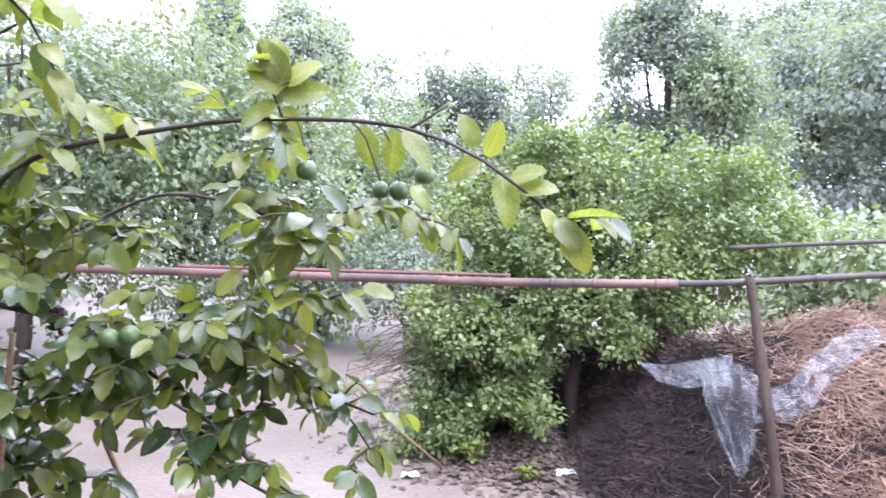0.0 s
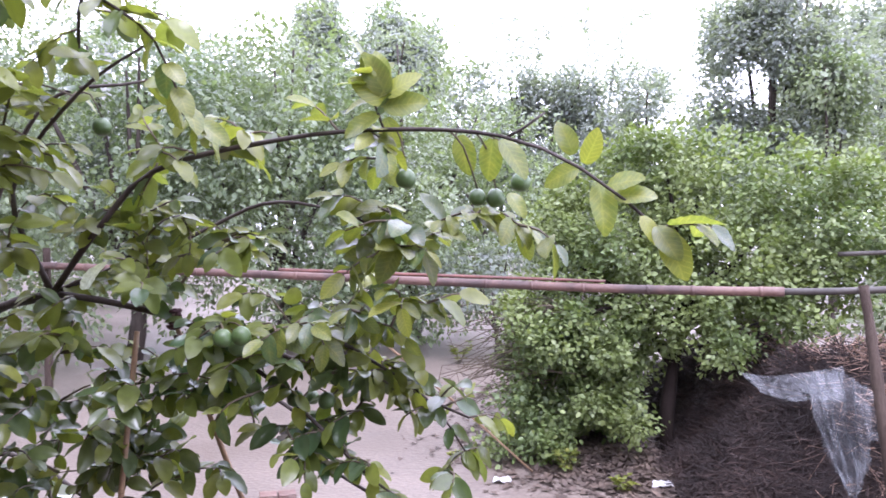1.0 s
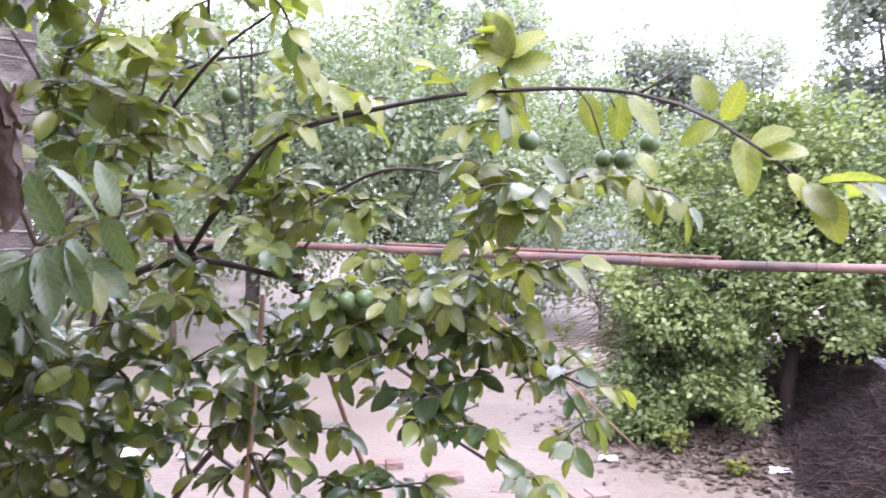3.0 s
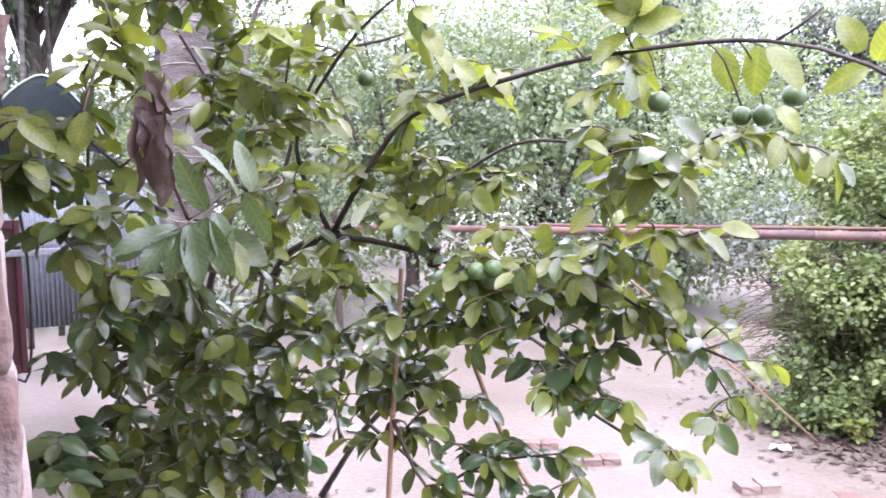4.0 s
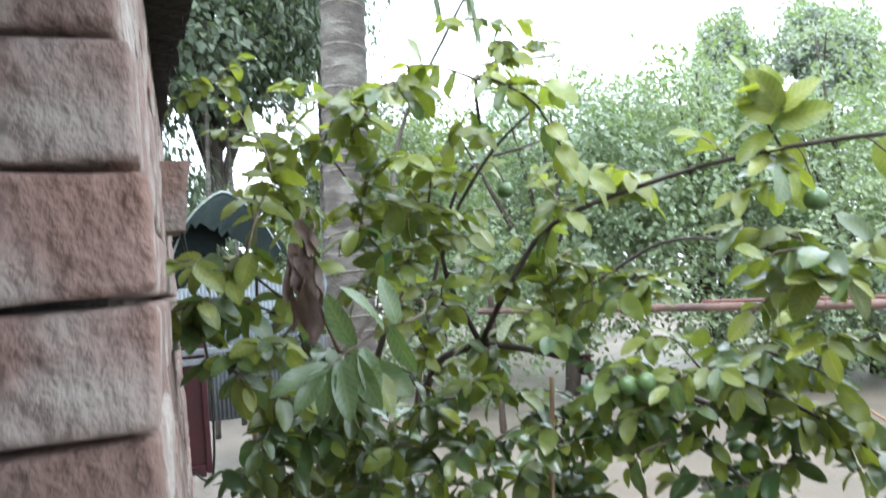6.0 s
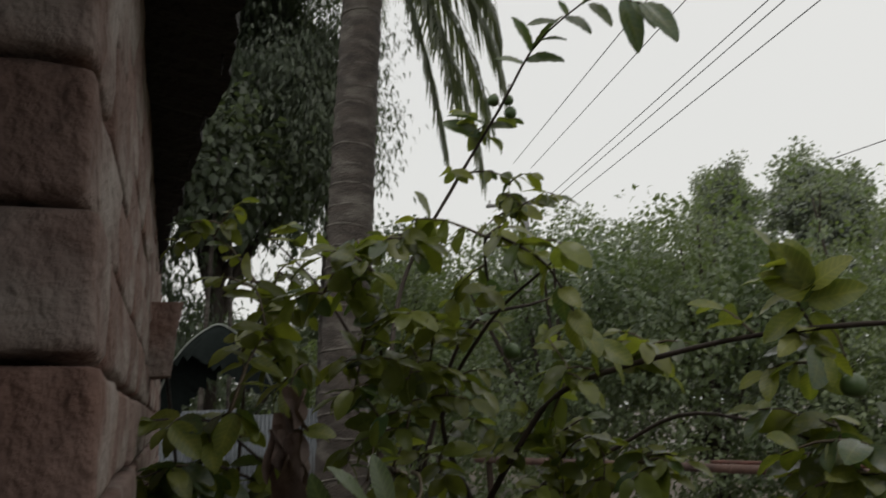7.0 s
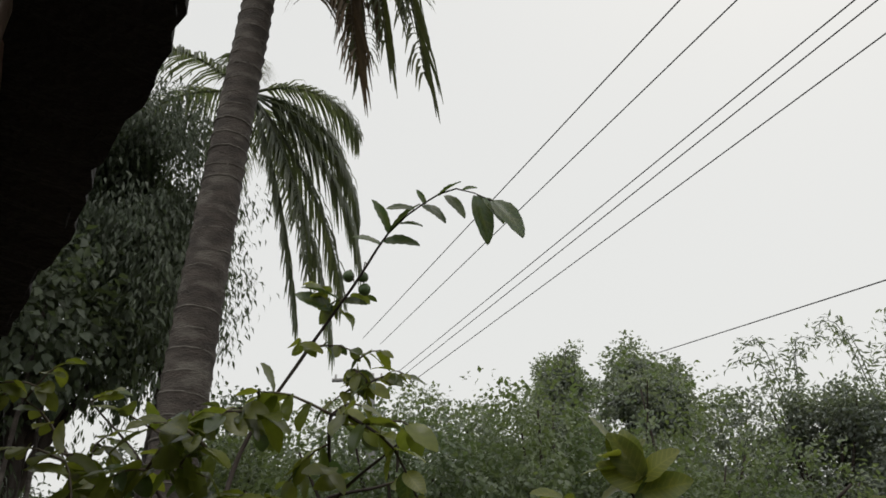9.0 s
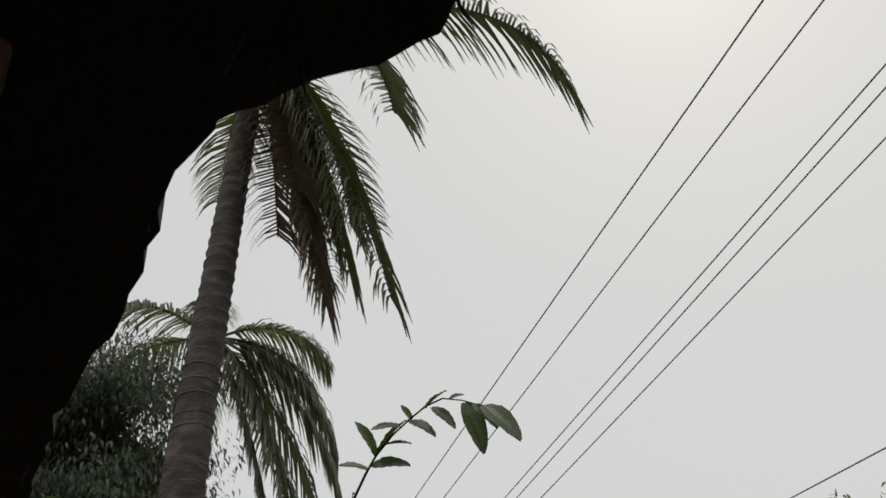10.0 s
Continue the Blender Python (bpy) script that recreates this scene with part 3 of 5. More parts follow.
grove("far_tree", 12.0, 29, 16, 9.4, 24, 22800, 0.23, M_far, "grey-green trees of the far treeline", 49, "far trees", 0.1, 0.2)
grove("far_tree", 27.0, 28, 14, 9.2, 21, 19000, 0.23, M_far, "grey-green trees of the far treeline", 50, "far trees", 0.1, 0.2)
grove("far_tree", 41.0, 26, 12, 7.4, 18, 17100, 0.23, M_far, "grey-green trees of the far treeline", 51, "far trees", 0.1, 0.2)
grove("far_tree", 55.0, 24, 12, 5.0, 18, 15200, 0.23, M_dark_leaf, "dark trees of the far treeline", 52, "far trees", 0.1, 0.2)
grove("far_tree", 70.0, 22, 12, 5.0, 18, 11400, 0.23, M_dark_leaf, "dark trees of the far treeline", 53, "far trees", 0.1, 0.2)
grove("far_tree", 40.0, 15, 6.5, 5.6, 16, 14000, 0.14, M_dark_leaf, "dark trees behind the coconut palm", 54, "far trees", 0.1, 0.12)
grove("shrub", -27.0, 7.4, 1.9, 2.0, 9, 3500, 0.08, M_hedge, "small feathery green shrub behind the straw heap", 61, "shrubs", 0.2, 0.03, 0.3)
grove("shrub", -36.0, 7.0, 2.4, 1.9, 9, 3500, 0.08, M_hedge, "small feathery green shrub behind the straw heap", 62, "shrubs", 0.2, 0.03, 0.3)
grove("shrub", 61.0, 9.4, 5.0, 2.5, 14, 9000, 0.09, M_dark_leaf, "dark bushes behind the tin fence", 64, "shrubs", 0.05, 0.03, 0.55)
grove("shrub", 76.0, 8.4, 4.0, 2.4, 12, 7000, 0.09, M_dark_leaf, "dark bushes behind the tin fence", 65, "shrubs", 0.05, 0.03, 0.55)
grove("shrub", 2.5, 8.4, 1.6, 1.7, 8, 3000, 0.07, M_far, "grey-green shrub at the back of the yard", 63, "shrubs", 0.1, 0.03, 0.35)

def build_bamboo(bearing, dist, height, seed):
    """A few thin culms that nod at the tip, with sparse narrow leaves."""
    r = random.Random(seed)
    rng = np.random.default_rng(seed)
    x, y, _ = polar(bearing, dist)
    clump = thing("bamboo", (x, y, 0), "feathery bamboo tip over the far treeline", "bamboo", "bamboo tips")
    pos, axes = [], []
    for k in range(4):
        nod = Vector((r.uniform(-1.3, 1.3), r.uniform(-0.5, 0.5), 0))
        h = height * r.uniform(0.92, 1.0)
        pts = spline([(x, y, -0.1), (x + nod.x * 0.2, y, h * 0.6), (x + nod.x * 0.6, y + nod.y * 0.6, h * 0.93), (x + nod.x, y + nod.y, h), (x + nod.x * 1.5, y + nod.y, h * 0.985)], 0.4)
        v, f = tube(pts, 0.04, 0.012, 5)
        hold(link_mesh("culm", v, f, M_palm_far), clump)
        for q in pts[int(len(pts) * 0.6):]:
            for _ in range(11):
                pos.append(q + Vector((r.gauss(0, 0.28), r.gauss(0, 0.28), r.gauss(0, 0.12))))
                axes.append((r.gauss(0, 1), r.gauss(0, 1), r.gauss(-0.5, 0.5)))
    m = len(pos)
    v, f = many_leaves(np.array(pos), np.array(axes), rng.normal(size=(m, 3)) + np.array([0, 0, 1.0]), rng.uniform(0.2, 0.38, m), LEAF_NARROW)
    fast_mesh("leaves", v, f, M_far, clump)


build_bamboo(0.4, 28, 9.9, 55)
build_bamboo(-5.2, 28, 10.0, 56)


# tall dark weeping tree beside the palm
def build_dark_tree():
    rng = np.random.default_rng(71)
    x, y, _ = polar(57.0, 9.5)
    tree = thing("mango_tree", (x, y, 0), "tall dark drooping mango tree behind the coconut palm", "tree")
    limb("trunk", [(x, y, -0.1), (x + 0.2, y, 2.0), (x + 0.1, y + 0.2, 4.5)], 0.11, 0.08, M_bark, tree, 10, 0.08, 3, 0.3)
    clumps = []
    r = random.Random(4)
    for i in range(24):
        h = r.uniform(4.8, 7.3)
        b, d = r.uniform(46.5, 66) + (8.2 - h) * 0.25, 9.5 + r.uniform(-1.2, 1.2)
        p = polar(b, d)
        clumps.append((p[0], p[1], h, 0.95, 0.95, 1.15))
    clumps += [(*polar(b, 9.3)[:2], h, 0.9, 0.9, 0.8) for b, h in ((63, 3.6), (66, 4.2), (69, 3.4), (72, 4.4), (75, 3.8), (66, 2.9))]
    clumps += [(*polar(b, 9.0)[:2], h, 0.75, 0.75, 0.7) for b, h in ((62, 2.7), (59, 2.3), (65, 5.0))]
    clumps += [(*polar(51.5, 9.5)[:2], 7.3, 0.8, 0.8, 0.8), (*polar(54, 9.5)[:2], 7.6, 0.9, 0.9, 0.8), (*polar(52.5, 9.3)[:2], 6.6, 0.9, 0.9, 1.0)]
    for i, c in enumerate(clumps[:10]):
        limb("limb", [(x + 0.1, y + 0.1, 2.6 + 0.15 * i), ((x + c[0]) / 2, (y + c[1]) / 2, c[2] * 0.75), c[:3]], 0.07, 0.015, M_bark, tree, 6, 0.1, i, 0.3)
    v, f = crown_leaves(clumps, 150000, 0.115, rng, LEAF_NARROW, droop=1.8, shell=0.15, gaps=0.14, freq=2.2)
    fast_mesh("crown", v, f, M_dark_leaf, tree)
    for k, (b, d) in enumerate(((60.5, 8.3), (57.2, 8.0), (55.3, 8.6), (62.0, 7.8))):
        p = polar(b, d)
        q = thing("thin_tree", (*p[:2], 0), "thin pale tree trunk under dark foliage", "tree", "thin trunks by the fence")
        limb("trunk", [(p[0], p[1], -0.05), (p[0] + 0.1, p[1], 2.0), (p[0] + r.uniform(-0.3, 0.3), p[1] + 0.2, 4.6)], 0.032, 0.02, M_palm_trunk, q, 7, 0.06, k, 0.3)
        v, f = crown_leaves([(p[0], p[1] + 0.2, 4.3, 0.9, 0.9, 0.7)], 900, 0.13, rng, droop=0.8, shell=0.3)
        fast_mesh("crown", v, f, M_dark_leaf, q)


build_dark_tree()


# ---- coconut palms ----
def frond(name, start, yaw, e0, bend, length, mat, palm, seed, leaf=0.5, pairs=60, hang=0.75):
    """An arching midrib with leaflets that hang on both sides."""
    r = random.Random(seed)
    pts, p, n = [], Vector(start), 26
    for i in range(n + 1):
        s = i / n
        pts.append(p.copy())
        el = radians(e0 - bend * s ** 1.1)
        d = Vector((math.cos(radians(yaw)) * math.cos(el), math.sin(radians(yaw)) * math.cos(el), math.sin(el)))
        p = p + d * length / n
    v, f = tube(pts, 0.028, 0.004, 5, 0.03, 0, seed)
    rib = hold(link_mesh(name, v, f, mat), palm)
    verts, faces = [], []
    for i in range(pairs):
        s = 0.12 + 0.88 * i / pairs
        k = min(n - 1, int(s * n))
        o = pts[k].lerp(pts[k + 1], s * n - k)
        d = (pts[k + 1] - pts[k]).normalized()
        side = d.cross(Vector((0, 0, 1)))
        side = side.normalized() if side.length > 0.05 else Vector((-math.sin(radians(yaw)), math.cos(radians(yaw)), 0))
        size = leaf * (0.55 + 0.6 * math.sin(math.pi * min(1, 0.15 + 0.85 * s))) * r.uniform(0.85, 1.1)
        for sg in (-1, 1):
            if r.random() < 0.05:
                continue
            a = (side * sg * 0.8 + d * 0.55 + Vector((0, 0, 0.1)) + Vector([r.uniform(-0.12, 0.12) for _ in range(3)])).normalized()
            down = Vector((0, 0, -1))
            q, w = o.copy(), 0.0155
            across = a.cross(down)
            across = (across.normalized() if across.length > 0.05 else d)
            base = len(verts)
            for j in range(4):
                t = j / 3
                wide = w * (1 - t) ** 0.6 + 0.002
                verts += [q + across * wide, q - across * wide]
                a = (a + down * hang * (0.5 + t) * r.uniform(0.8, 1.2)).normalized()
                q = q + a * size / 3
            for j in range(3):
                b = base + 2 * j
                faces.append((b, b + 1, b + 3, b + 2))
    fast_mesh("leaflet_fringe", verts, faces, mat, rib)
    return rib


def build_palm(base, mid, crown, r0, r1, label, fronds, seed, leaf, pairs, green):
    palm = thing("coconut_palm", base, label, "palm tree")
    pts = spline([base, mid, crown], 0.075)
    v, f = tube(pts, r0, r1, 18, 0.02, 0.055, seed)
    trunk = hold(link_mesh("trunk", v, f, M_palm_trunk), palm)
    r = random.Random(seed)
    s = 0.0
    for i in range(2, len(pts) - 1):
        s += (pts[i] - pts[i - 1]).length
        if s < 0.11 or r0 < 0.16:
            continue
        s = r.uniform(-0.03, 0.02)
        k = (r0 + (r1 - r0) * i / len(pts)) * 1.035
        tilt, turn = r.uniform(0.05, 0.16), r.uniform(0, 6.28)
        span = r.uniform(4.4, 6.2)
        ring = [pts[i] + Vector((k * math.cos(q), k * math.sin(q), k * tilt * math.sin(q * 1.0 + turn) + r.uniform(-0.004, 0.004))) for q in [turn + span * j / 20 for j in range(21)]]
        v, f = tube(ring, 0.0085, 0.006, 5, 0.25, 0, i)
        hold(link_mesh("leaf_scar", v, f, M_scar), trunk)
    c = Vector(crown)
    for i, (yaw, e0, bend, length, dry) in enumerate(fronds):
        o = c + Vector((math.cos(radians(yaw)), math.sin(radians(yaw)), 0)) * 0.1 + Vector((0, 0, -0.1 if dry else 0.1))
        frond("frond", o, yaw, e0, bend, length, M_palm_dry if dry else green, palm, seed * 40 + i, leaf, pairs)
    return palm


build_palm((-3.86, 3.58, -0.1), (-3.70, 3.74, 4.4), (-3.33, 4.03, 10.1), 0.185, 0.11, "tall leaning coconut palm with a ringed grey trunk",
           [(3, -12, 80, 5.2, 0), (4, -69, 16, 5.1, 0), (-6, -66, 22, 4.3, 0), (14, -74, 12, 4.4, 0), (-20, -40, 50, 4.5, 0), (10, -80, 6, 4.4, 1), (-30, -80, 8, 3.8, 1), (-25, -70, 18, 3.4, 1), (20, -72, 16, 3.6, 1), (0, -76, 12, 3.3, 1), (60, -72, 16, 3.2, 1),
            (60, -74, 14, 4.0, 0), (100, 30, 60, 4.0, 0), (140, 45, 60, 4.2, 0), (180, 50, 55, 4.2, 0), (215, 50, 55, 4.2, 0), (250, 45, 60, 4.2, 0), (285, 40, 60, 4.2, 0), (330, 20, 80, 4.0, 0)], 3, 0.85, 66, M_palm)
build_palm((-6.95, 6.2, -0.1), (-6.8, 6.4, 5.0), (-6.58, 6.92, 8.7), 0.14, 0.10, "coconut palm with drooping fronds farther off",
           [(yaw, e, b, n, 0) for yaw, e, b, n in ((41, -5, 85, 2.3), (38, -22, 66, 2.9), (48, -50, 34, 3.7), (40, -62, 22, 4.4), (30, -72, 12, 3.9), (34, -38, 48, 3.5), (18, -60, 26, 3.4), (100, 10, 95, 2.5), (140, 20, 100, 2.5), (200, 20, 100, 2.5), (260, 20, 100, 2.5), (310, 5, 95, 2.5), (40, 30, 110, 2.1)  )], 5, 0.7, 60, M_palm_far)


# ---- guava tree in front of the opening ----
def build_guava():
    base = (-1.75, 1.66, 0)
    tree = thing("guava_tree", base, "spreading guava tree with wet glossy leaves and small green fruit", "tree")
    lines, owners = [], []

    def branch(guides, r0, r1, seed):
        pts = limb("branch", guides, r0, r1, M_bark, tree, 7, 0.10, seed, 0.045)
        lines.append(pts)
        owners.append(scene.collection.objects[-1])

    branch([(-1.75, 1.66, -0.05), (-1.66, 1.62, 0.4), (-1.53, 1.55, 0.74), (-1.31, 1.48, 1.08), (-1.13, 1.38, 1.29), (-0.89, 1.25, 1.36)], 0.019, 0.009, 1)
    branch([(-0.89, 1.25, 1.36), (-0.77, 1.20, 1.48), (-0.66, 1.20, 1.59), (-0.41, 1.15, 1.64), (-0.21, 1.10, 1.65), (-0.04, 1.02, 1.63), (0.07, 0.96, 1.58), (0.17, 0.94, 1.50), (0.20, 0.93, 1.46)], 0.0062, 0.0018, 2)
    branch([(-0.89, 1.25, 1.36), (-0.80, 1.26, 1.35), (-0.66, 1.27, 1.32), (-0.52, 1.25, 1.28), (-0.37, 1.24, 1.31), (-0.29, 1.21, 1.34)], 0.0075, 0.0022, 3)
    branch([(-2.10, 2.75, -0.03), (-1.55, 2.3, 0.5), (-1.12, 1.99, 0.86), (-1.03, 1.93, 0.97), (-0.75, 1.84, 1.08)], 0.017, 0.005, 4)
    branch([(-1.80, 1.62, -0.05), (-1.62, 1.5, 0.6), (-1.48, 1.46, 1.01), (-1.39, 1.40, 1.22), (-1.28, 1.37, 1.40), (-1.27, 1.40, 1.62), (-1.29, 1.50, 1.92), (-1.117, 1.539, 2.178)], 0.015, 0.0045, 5)
    branch([(-1.117, 1.539, 2.178), (-0.965, 1.518, 2.314), (-0.829, 1.462, 2.402), (-0.713, 1.428, 2.434), (-0.606, 1.394, 2.428), (-0.511, 1.377, 2.358)], 0.0045, 0.0014, 6)
    branch([(-1.13, 1.38, 1.29), (-0.98, 1.10, 1.46), (-0.70, 0.68, 1.42)], 0.008, 0.003, 7)
    branch([(-1.03, 1.93, 0.97), (-0.52, 1.45, 1.13), (-0.42, 1.38, 1.04), (-0.25, 1.32, 0.97)], 0.008, 0.003, 8)
    branch([(-0.52, 1.29, 1.28), (-0.42, 1.33, 1.23), (-0.21, 1.33, 1.18), (-0.10, 1.30, 1.15)], 0.006, 0.0025, 9)
    branch([(-0.89, 1.25, 1.36), (-0.70, 1.42, 1.47), (-0.53, 1.39, 1.54), (-0.356, 1.267, 1.528), (-0.259, 1.234, 1.492), (-0.201, 1.218, 1.452)], 0.006, 0.002, 10)
    branch([(-1.53, 1.55, 0.74), (-1.30, 1.62, 0.92), (-0.94, 1.52, 0.83), (-0.74, 1.40, 0.80), (-0.59, 1.37, 0.79)], 0.009, 0.003, 11)
    branch([(-1.85, 1.72, -0.05), (-1.75, 1.5, 0.5), (-1.65, 1.3, 0.95), (-1.45, 1.1, 1.35), (-1.3, 1.0, 1.65)], 0.013, 0.003, 12)
    branch([(-1.70, 1.75, -0.05), (-1.62, 1.75, 0.6), (-1.5, 1.7, 1.1), (-1.3, 1.6, 1.5), (-1.05, 1.45, 1.75), (-0.78, 1.36, 1.78)], 0.014, 0.003, 13)
    branch([(-1.25, 1.36, 1.62), (-1.30, 1.22, 1.85), (-1.42, 1.15, 2.0)], 0.006, 0.002, 14)
    branch([(-0.89, 1.25, 1.36), (-0.95, 1.22, 1.55), (-0.78, 1.16, 1.72), (-0.60, 1.10, 1.80)], 0.006, 0.002, 15)
    branch([(-0.03, 1.015, 1.628), (-0.005, 1.013, 1.642), (0.022, 1.012, 1.662)], 0.0024, 0.0016, 17)
    branch([(-1.66, 1.62, 0.4), (-1.5, 1.35, 0.6), (-1.35, 1.2, 0.75)], 0.008, 0.003, 16)

    # boughs that droop to the open side, and shoots towards the house
    branch([(-0.53, 1.18, 1.293), (-0.446, 1.205, 1.225), (-0.346, 1.211, 1.135), (-0.252, 1.186, 1.063), (-0.167, 1.16, 1.027)], 0.005, 0.0018, 18)
    branch([(-0.358, 1.229, 1.311), (-0.252, 1.271, 1.239), (-0.164, 1.297, 1.17), (-0.104, 1.286, 1.091)], 0.0042, 0.0016, 19)
    branch([(-0.72, 1.20, 1.0), (-0.62, 1.15, 0.90), (-0.539, 1.164, 0.937), (-0.473, 1.173, 0.966), (-0.372, 1.188, 0.987)], 0.004, 0.0018, 20)
    branch([(-1.13, 1.05, 1.42), (-0.971, 0.801, 1.496), (-0.981, 0.712, 1.562), (-0.99, 0.621, 1.566)], 0.004, 0.0016, 21)
    branch([(-1.10, 1.00, 1.42), (-0.978, 0.793, 1.469), (-0.982, 0.698, 1.505), (-0.984, 0.602, 1.489)], 0.0038, 0.0016, 22)
    branch([(-0.78, 1.16, 1.80), (-0.70, 1.05, 1.85), (-0.617, 1.015, 1.817), (-0.565, 1.021, 1.773), (-0.534, 1.03, 1.704), (-0.507, 1.051, 1.654)], 0.0034, 0.0014, 23)
    branch([(-0.228, 1.115, 1.65), (-0.247, 1.112, 1.70), (-0.254, 1.102, 1.735)], 0.0026, 0.0014, 24)

    samples = [p for l in lines[:15] + lines[16:] for p in l if p.z > 0.35]
    nodes = [np.array(p) for p in samples]
    rng = random.Random(77)
    twigs, leaves, tips = [], [], []

    def leafy(center, wide, high, n, size, old):
        """Twigs whose tips fill a loose clump."""
        for _ in range(n):
            d = Vector([rng.gauss(0, 1) for _ in range(3)]).normalized() * rng.uniform(0.05, 1.0) ** 0.45
            tips.append((Vector(center) + Vector((d.x * wide, d.y * wide, d.z * high)), size, old))

    def row_of_pairs(k, first, size, old):
        """Leaves in pairs along an outer branch."""
        line = lines[k]
        for j in range(first, len(line)):
            t = (line[min(j + 1, len(line) - 1)] - line[max(j - 1, 0)]).normalized()
            side = t.cross(Vector((rng.gauss(0, 0.3), rng.gauss(0, 0.3), 1))).normalized()
            for sg in (-1, 1):
                a = t * 0.5 + side * sg * 0.8 + Vector((rng.gauss(0, 0.15), rng.gauss(0, 0.15), rng.gauss(-0.35, 0.2)))
                nrm = Vector((rng.gauss(0, 0.35), rng.gauss(-0.4, 0.35), 1.0))
                leaves.append((line[j], a.normalized(), nrm.normalized(), size * rng.uniform(0.65, 1.0), rng.random() < old))
        leaves.append((line[-1], (line[-1] - line[-2]).normalized(), Vector((0.2, -0.3, 1)).normalized(), size, False))

    # dense old growth round the stems
    leafy((-1.18, 0.99, 1.23), 0.12, 0.11, 21, 0.074, 0.9)
    leafy((-1.19, 1.17, 1.07), 0.18, 0.15, 39, 0.074, 0.9)
    leafy((-1.22, 1.03, 0.97), 0.16, 0.15, 34, 0.074, 0.9)
    leafy((-1.04, 1.14, 1.19), 0.11, 0.11, 19, 0.074, 0.9)
    leafy((-1.21, 0.93, 1.12), 0.07, 0.11, 12, 0.074, 0.9)
    leafy((-1.23, 1.25, 0.82), 0.16, 0.13, 32, 0.074, 0.9)
    leafy((-1.14, 0.79, 0.99), 0.09, 0.08, 11, 0.074, 0.9)
    leafy((-1.14, 1.35, 0.83), 0.09, 0.12, 16, 0.074, 0.9)
    leafy((-1.05, 1.01, 1.31), 0.11, 0.07, 11, 0.074, 0.9)
    leafy((-1.12, 1.28, 0.98), 0.10, 0.10, 14, 0.074, 0.9)
    leafy((-1.23, 0.95, 0.86), 0.17, 0.07, 17, 0.074, 0.9)
    leafy((-0.96, 0.72, 1.39), 0.07, 0.06, 4, 0.068, 0.7)
    leafy((-1.14, 0.79, 1.24), 0.06, 0.07, 4, 0.064, 0.9)
    leafy((-1.03, 0.72, 1.41), 0.08, 0.06, 6, 0.066, 0.6)
    leafy((-1.07, 0.82, 1.29), 0.07, 0.07, 5, 0.066, 0.6)
    leafy((-1.00, 0.68, 1.50), 0.08, 0.04, 4, 0.066, 0.6)
    # yellowish young growth over the stems
    leafy((-0.94, 0.88, 1.70), 0.11, 0.08, 11, 0.068, 0.2)
    leafy((-0.90, 1.00, 1.69), 0.12, 0.10, 14, 0.068, 0.2)
    leafy((-0.86, 1.12, 1.61), 0.10, 0.09, 11, 0.068, 0.2)
    leafy((-0.91, 0.94, 1.55), 0.14, 0.06, 10, 0.068, 0.2)
    leafy((-0.98, 0.70, 1.56), 0.11, 0.04, 6, 0.068, 0.2)
    leafy((-1.00, 0.67, 1.49), 0.06, 0.04, 3, 0.068, 0.2)
    leafy((-0.83, 1.18, 1.73), 0.09, 0.08, 9, 0.068, 0.2)
    leafy((-0.93, 0.84, 1.82), 0.13, 0.07, 11, 0.068, 0.2)
    leafy((-0.84, 1.01, 1.85), 0.14, 0.07, 11, 0.068, 0.2)
    # between the fork and the arching branch
    leafy((-0.78, 1.25, 1.50), 0.13, 0.09, 14, 0.064, 0.3)
    leafy((-0.64, 1.28, 1.49), 0.10, 0.09, 11, 0.064, 0.3)
    leafy((-0.84, 1.20, 1.29), 0.09, 0.07, 8, 0.064, 0.3)
    leafy((-0.67, 1.20, 1.41), 0.11, 0.07, 8, 0.064, 0.3)
    leafy((-0.55, 1.27, 1.45), 0.10, 0.08, 9, 0.064, 0.3)
    leafy((-0.91, 1.15, 1.47), 0.11, 0.08, 10, 0.064, 0.3)
    leafy((-0.68, 1.23, 1.67), 0.12, 0.07, 10, 0.064, 0.3)
    leafy((-0.98, 1.22, 1.35), 0.09, 0.09, 9, 0.064, 0.3)
    leafy((-0.50, 1.22, 1.65), 0.08, 0.05, 5, 0.064, 0.3)
    # round the fruit
    leafy((-0.42, 1.21, 1.34), 0.11, 0.06, 14, 0.062, 0.5)
    leafy((-0.29, 1.23, 1.34), 0.09, 0.06, 11, 0.062, 0.5)
    leafy((-0.40, 1.20, 1.24), 0.11, 0.05, 10, 0.062, 0.5)
    leafy((-0.25, 1.30, 1.25), 0.08, 0.06, 10, 0.062, 0.5)
    leafy((-0.55, 1.20, 1.31), 0.09, 0.06, 12, 0.062, 0.5)
    leafy((-0.72, 1.26, 1.21), 0.12, 0.06, 14, 0.062, 0.5)
    # under the arching branch
    leafy((-0.26, 1.18, 1.50), 0.09, 0.08, 10, 0.067, 0.2)
    leafy((-0.17, 1.16, 1.47), 0.07, 0.06, 6, 0.067, 0.2)
    leafy((-0.08, 1.15, 1.50), 0.09, 0.03, 4, 0.067, 0.2)
    leafy((-0.25, 1.15, 1.62), 0.07, 0.04, 4, 0.067, 0.2)
    leafy((-0.02, 1.12, 1.49), 0.06, 0.02, 2, 0.067, 0.2)
    leafy((-0.20, 1.18, 1.38), 0.07, 0.05, 5, 0.067, 0.2)
    # the drooping branch
    leafy((-0.35, 1.23, 1.15), 0.08, 0.05, 6, 0.061, 0.4)
    leafy((-0.27, 1.25, 1.17), 0.09, 0.06, 8, 0.061, 0.4)
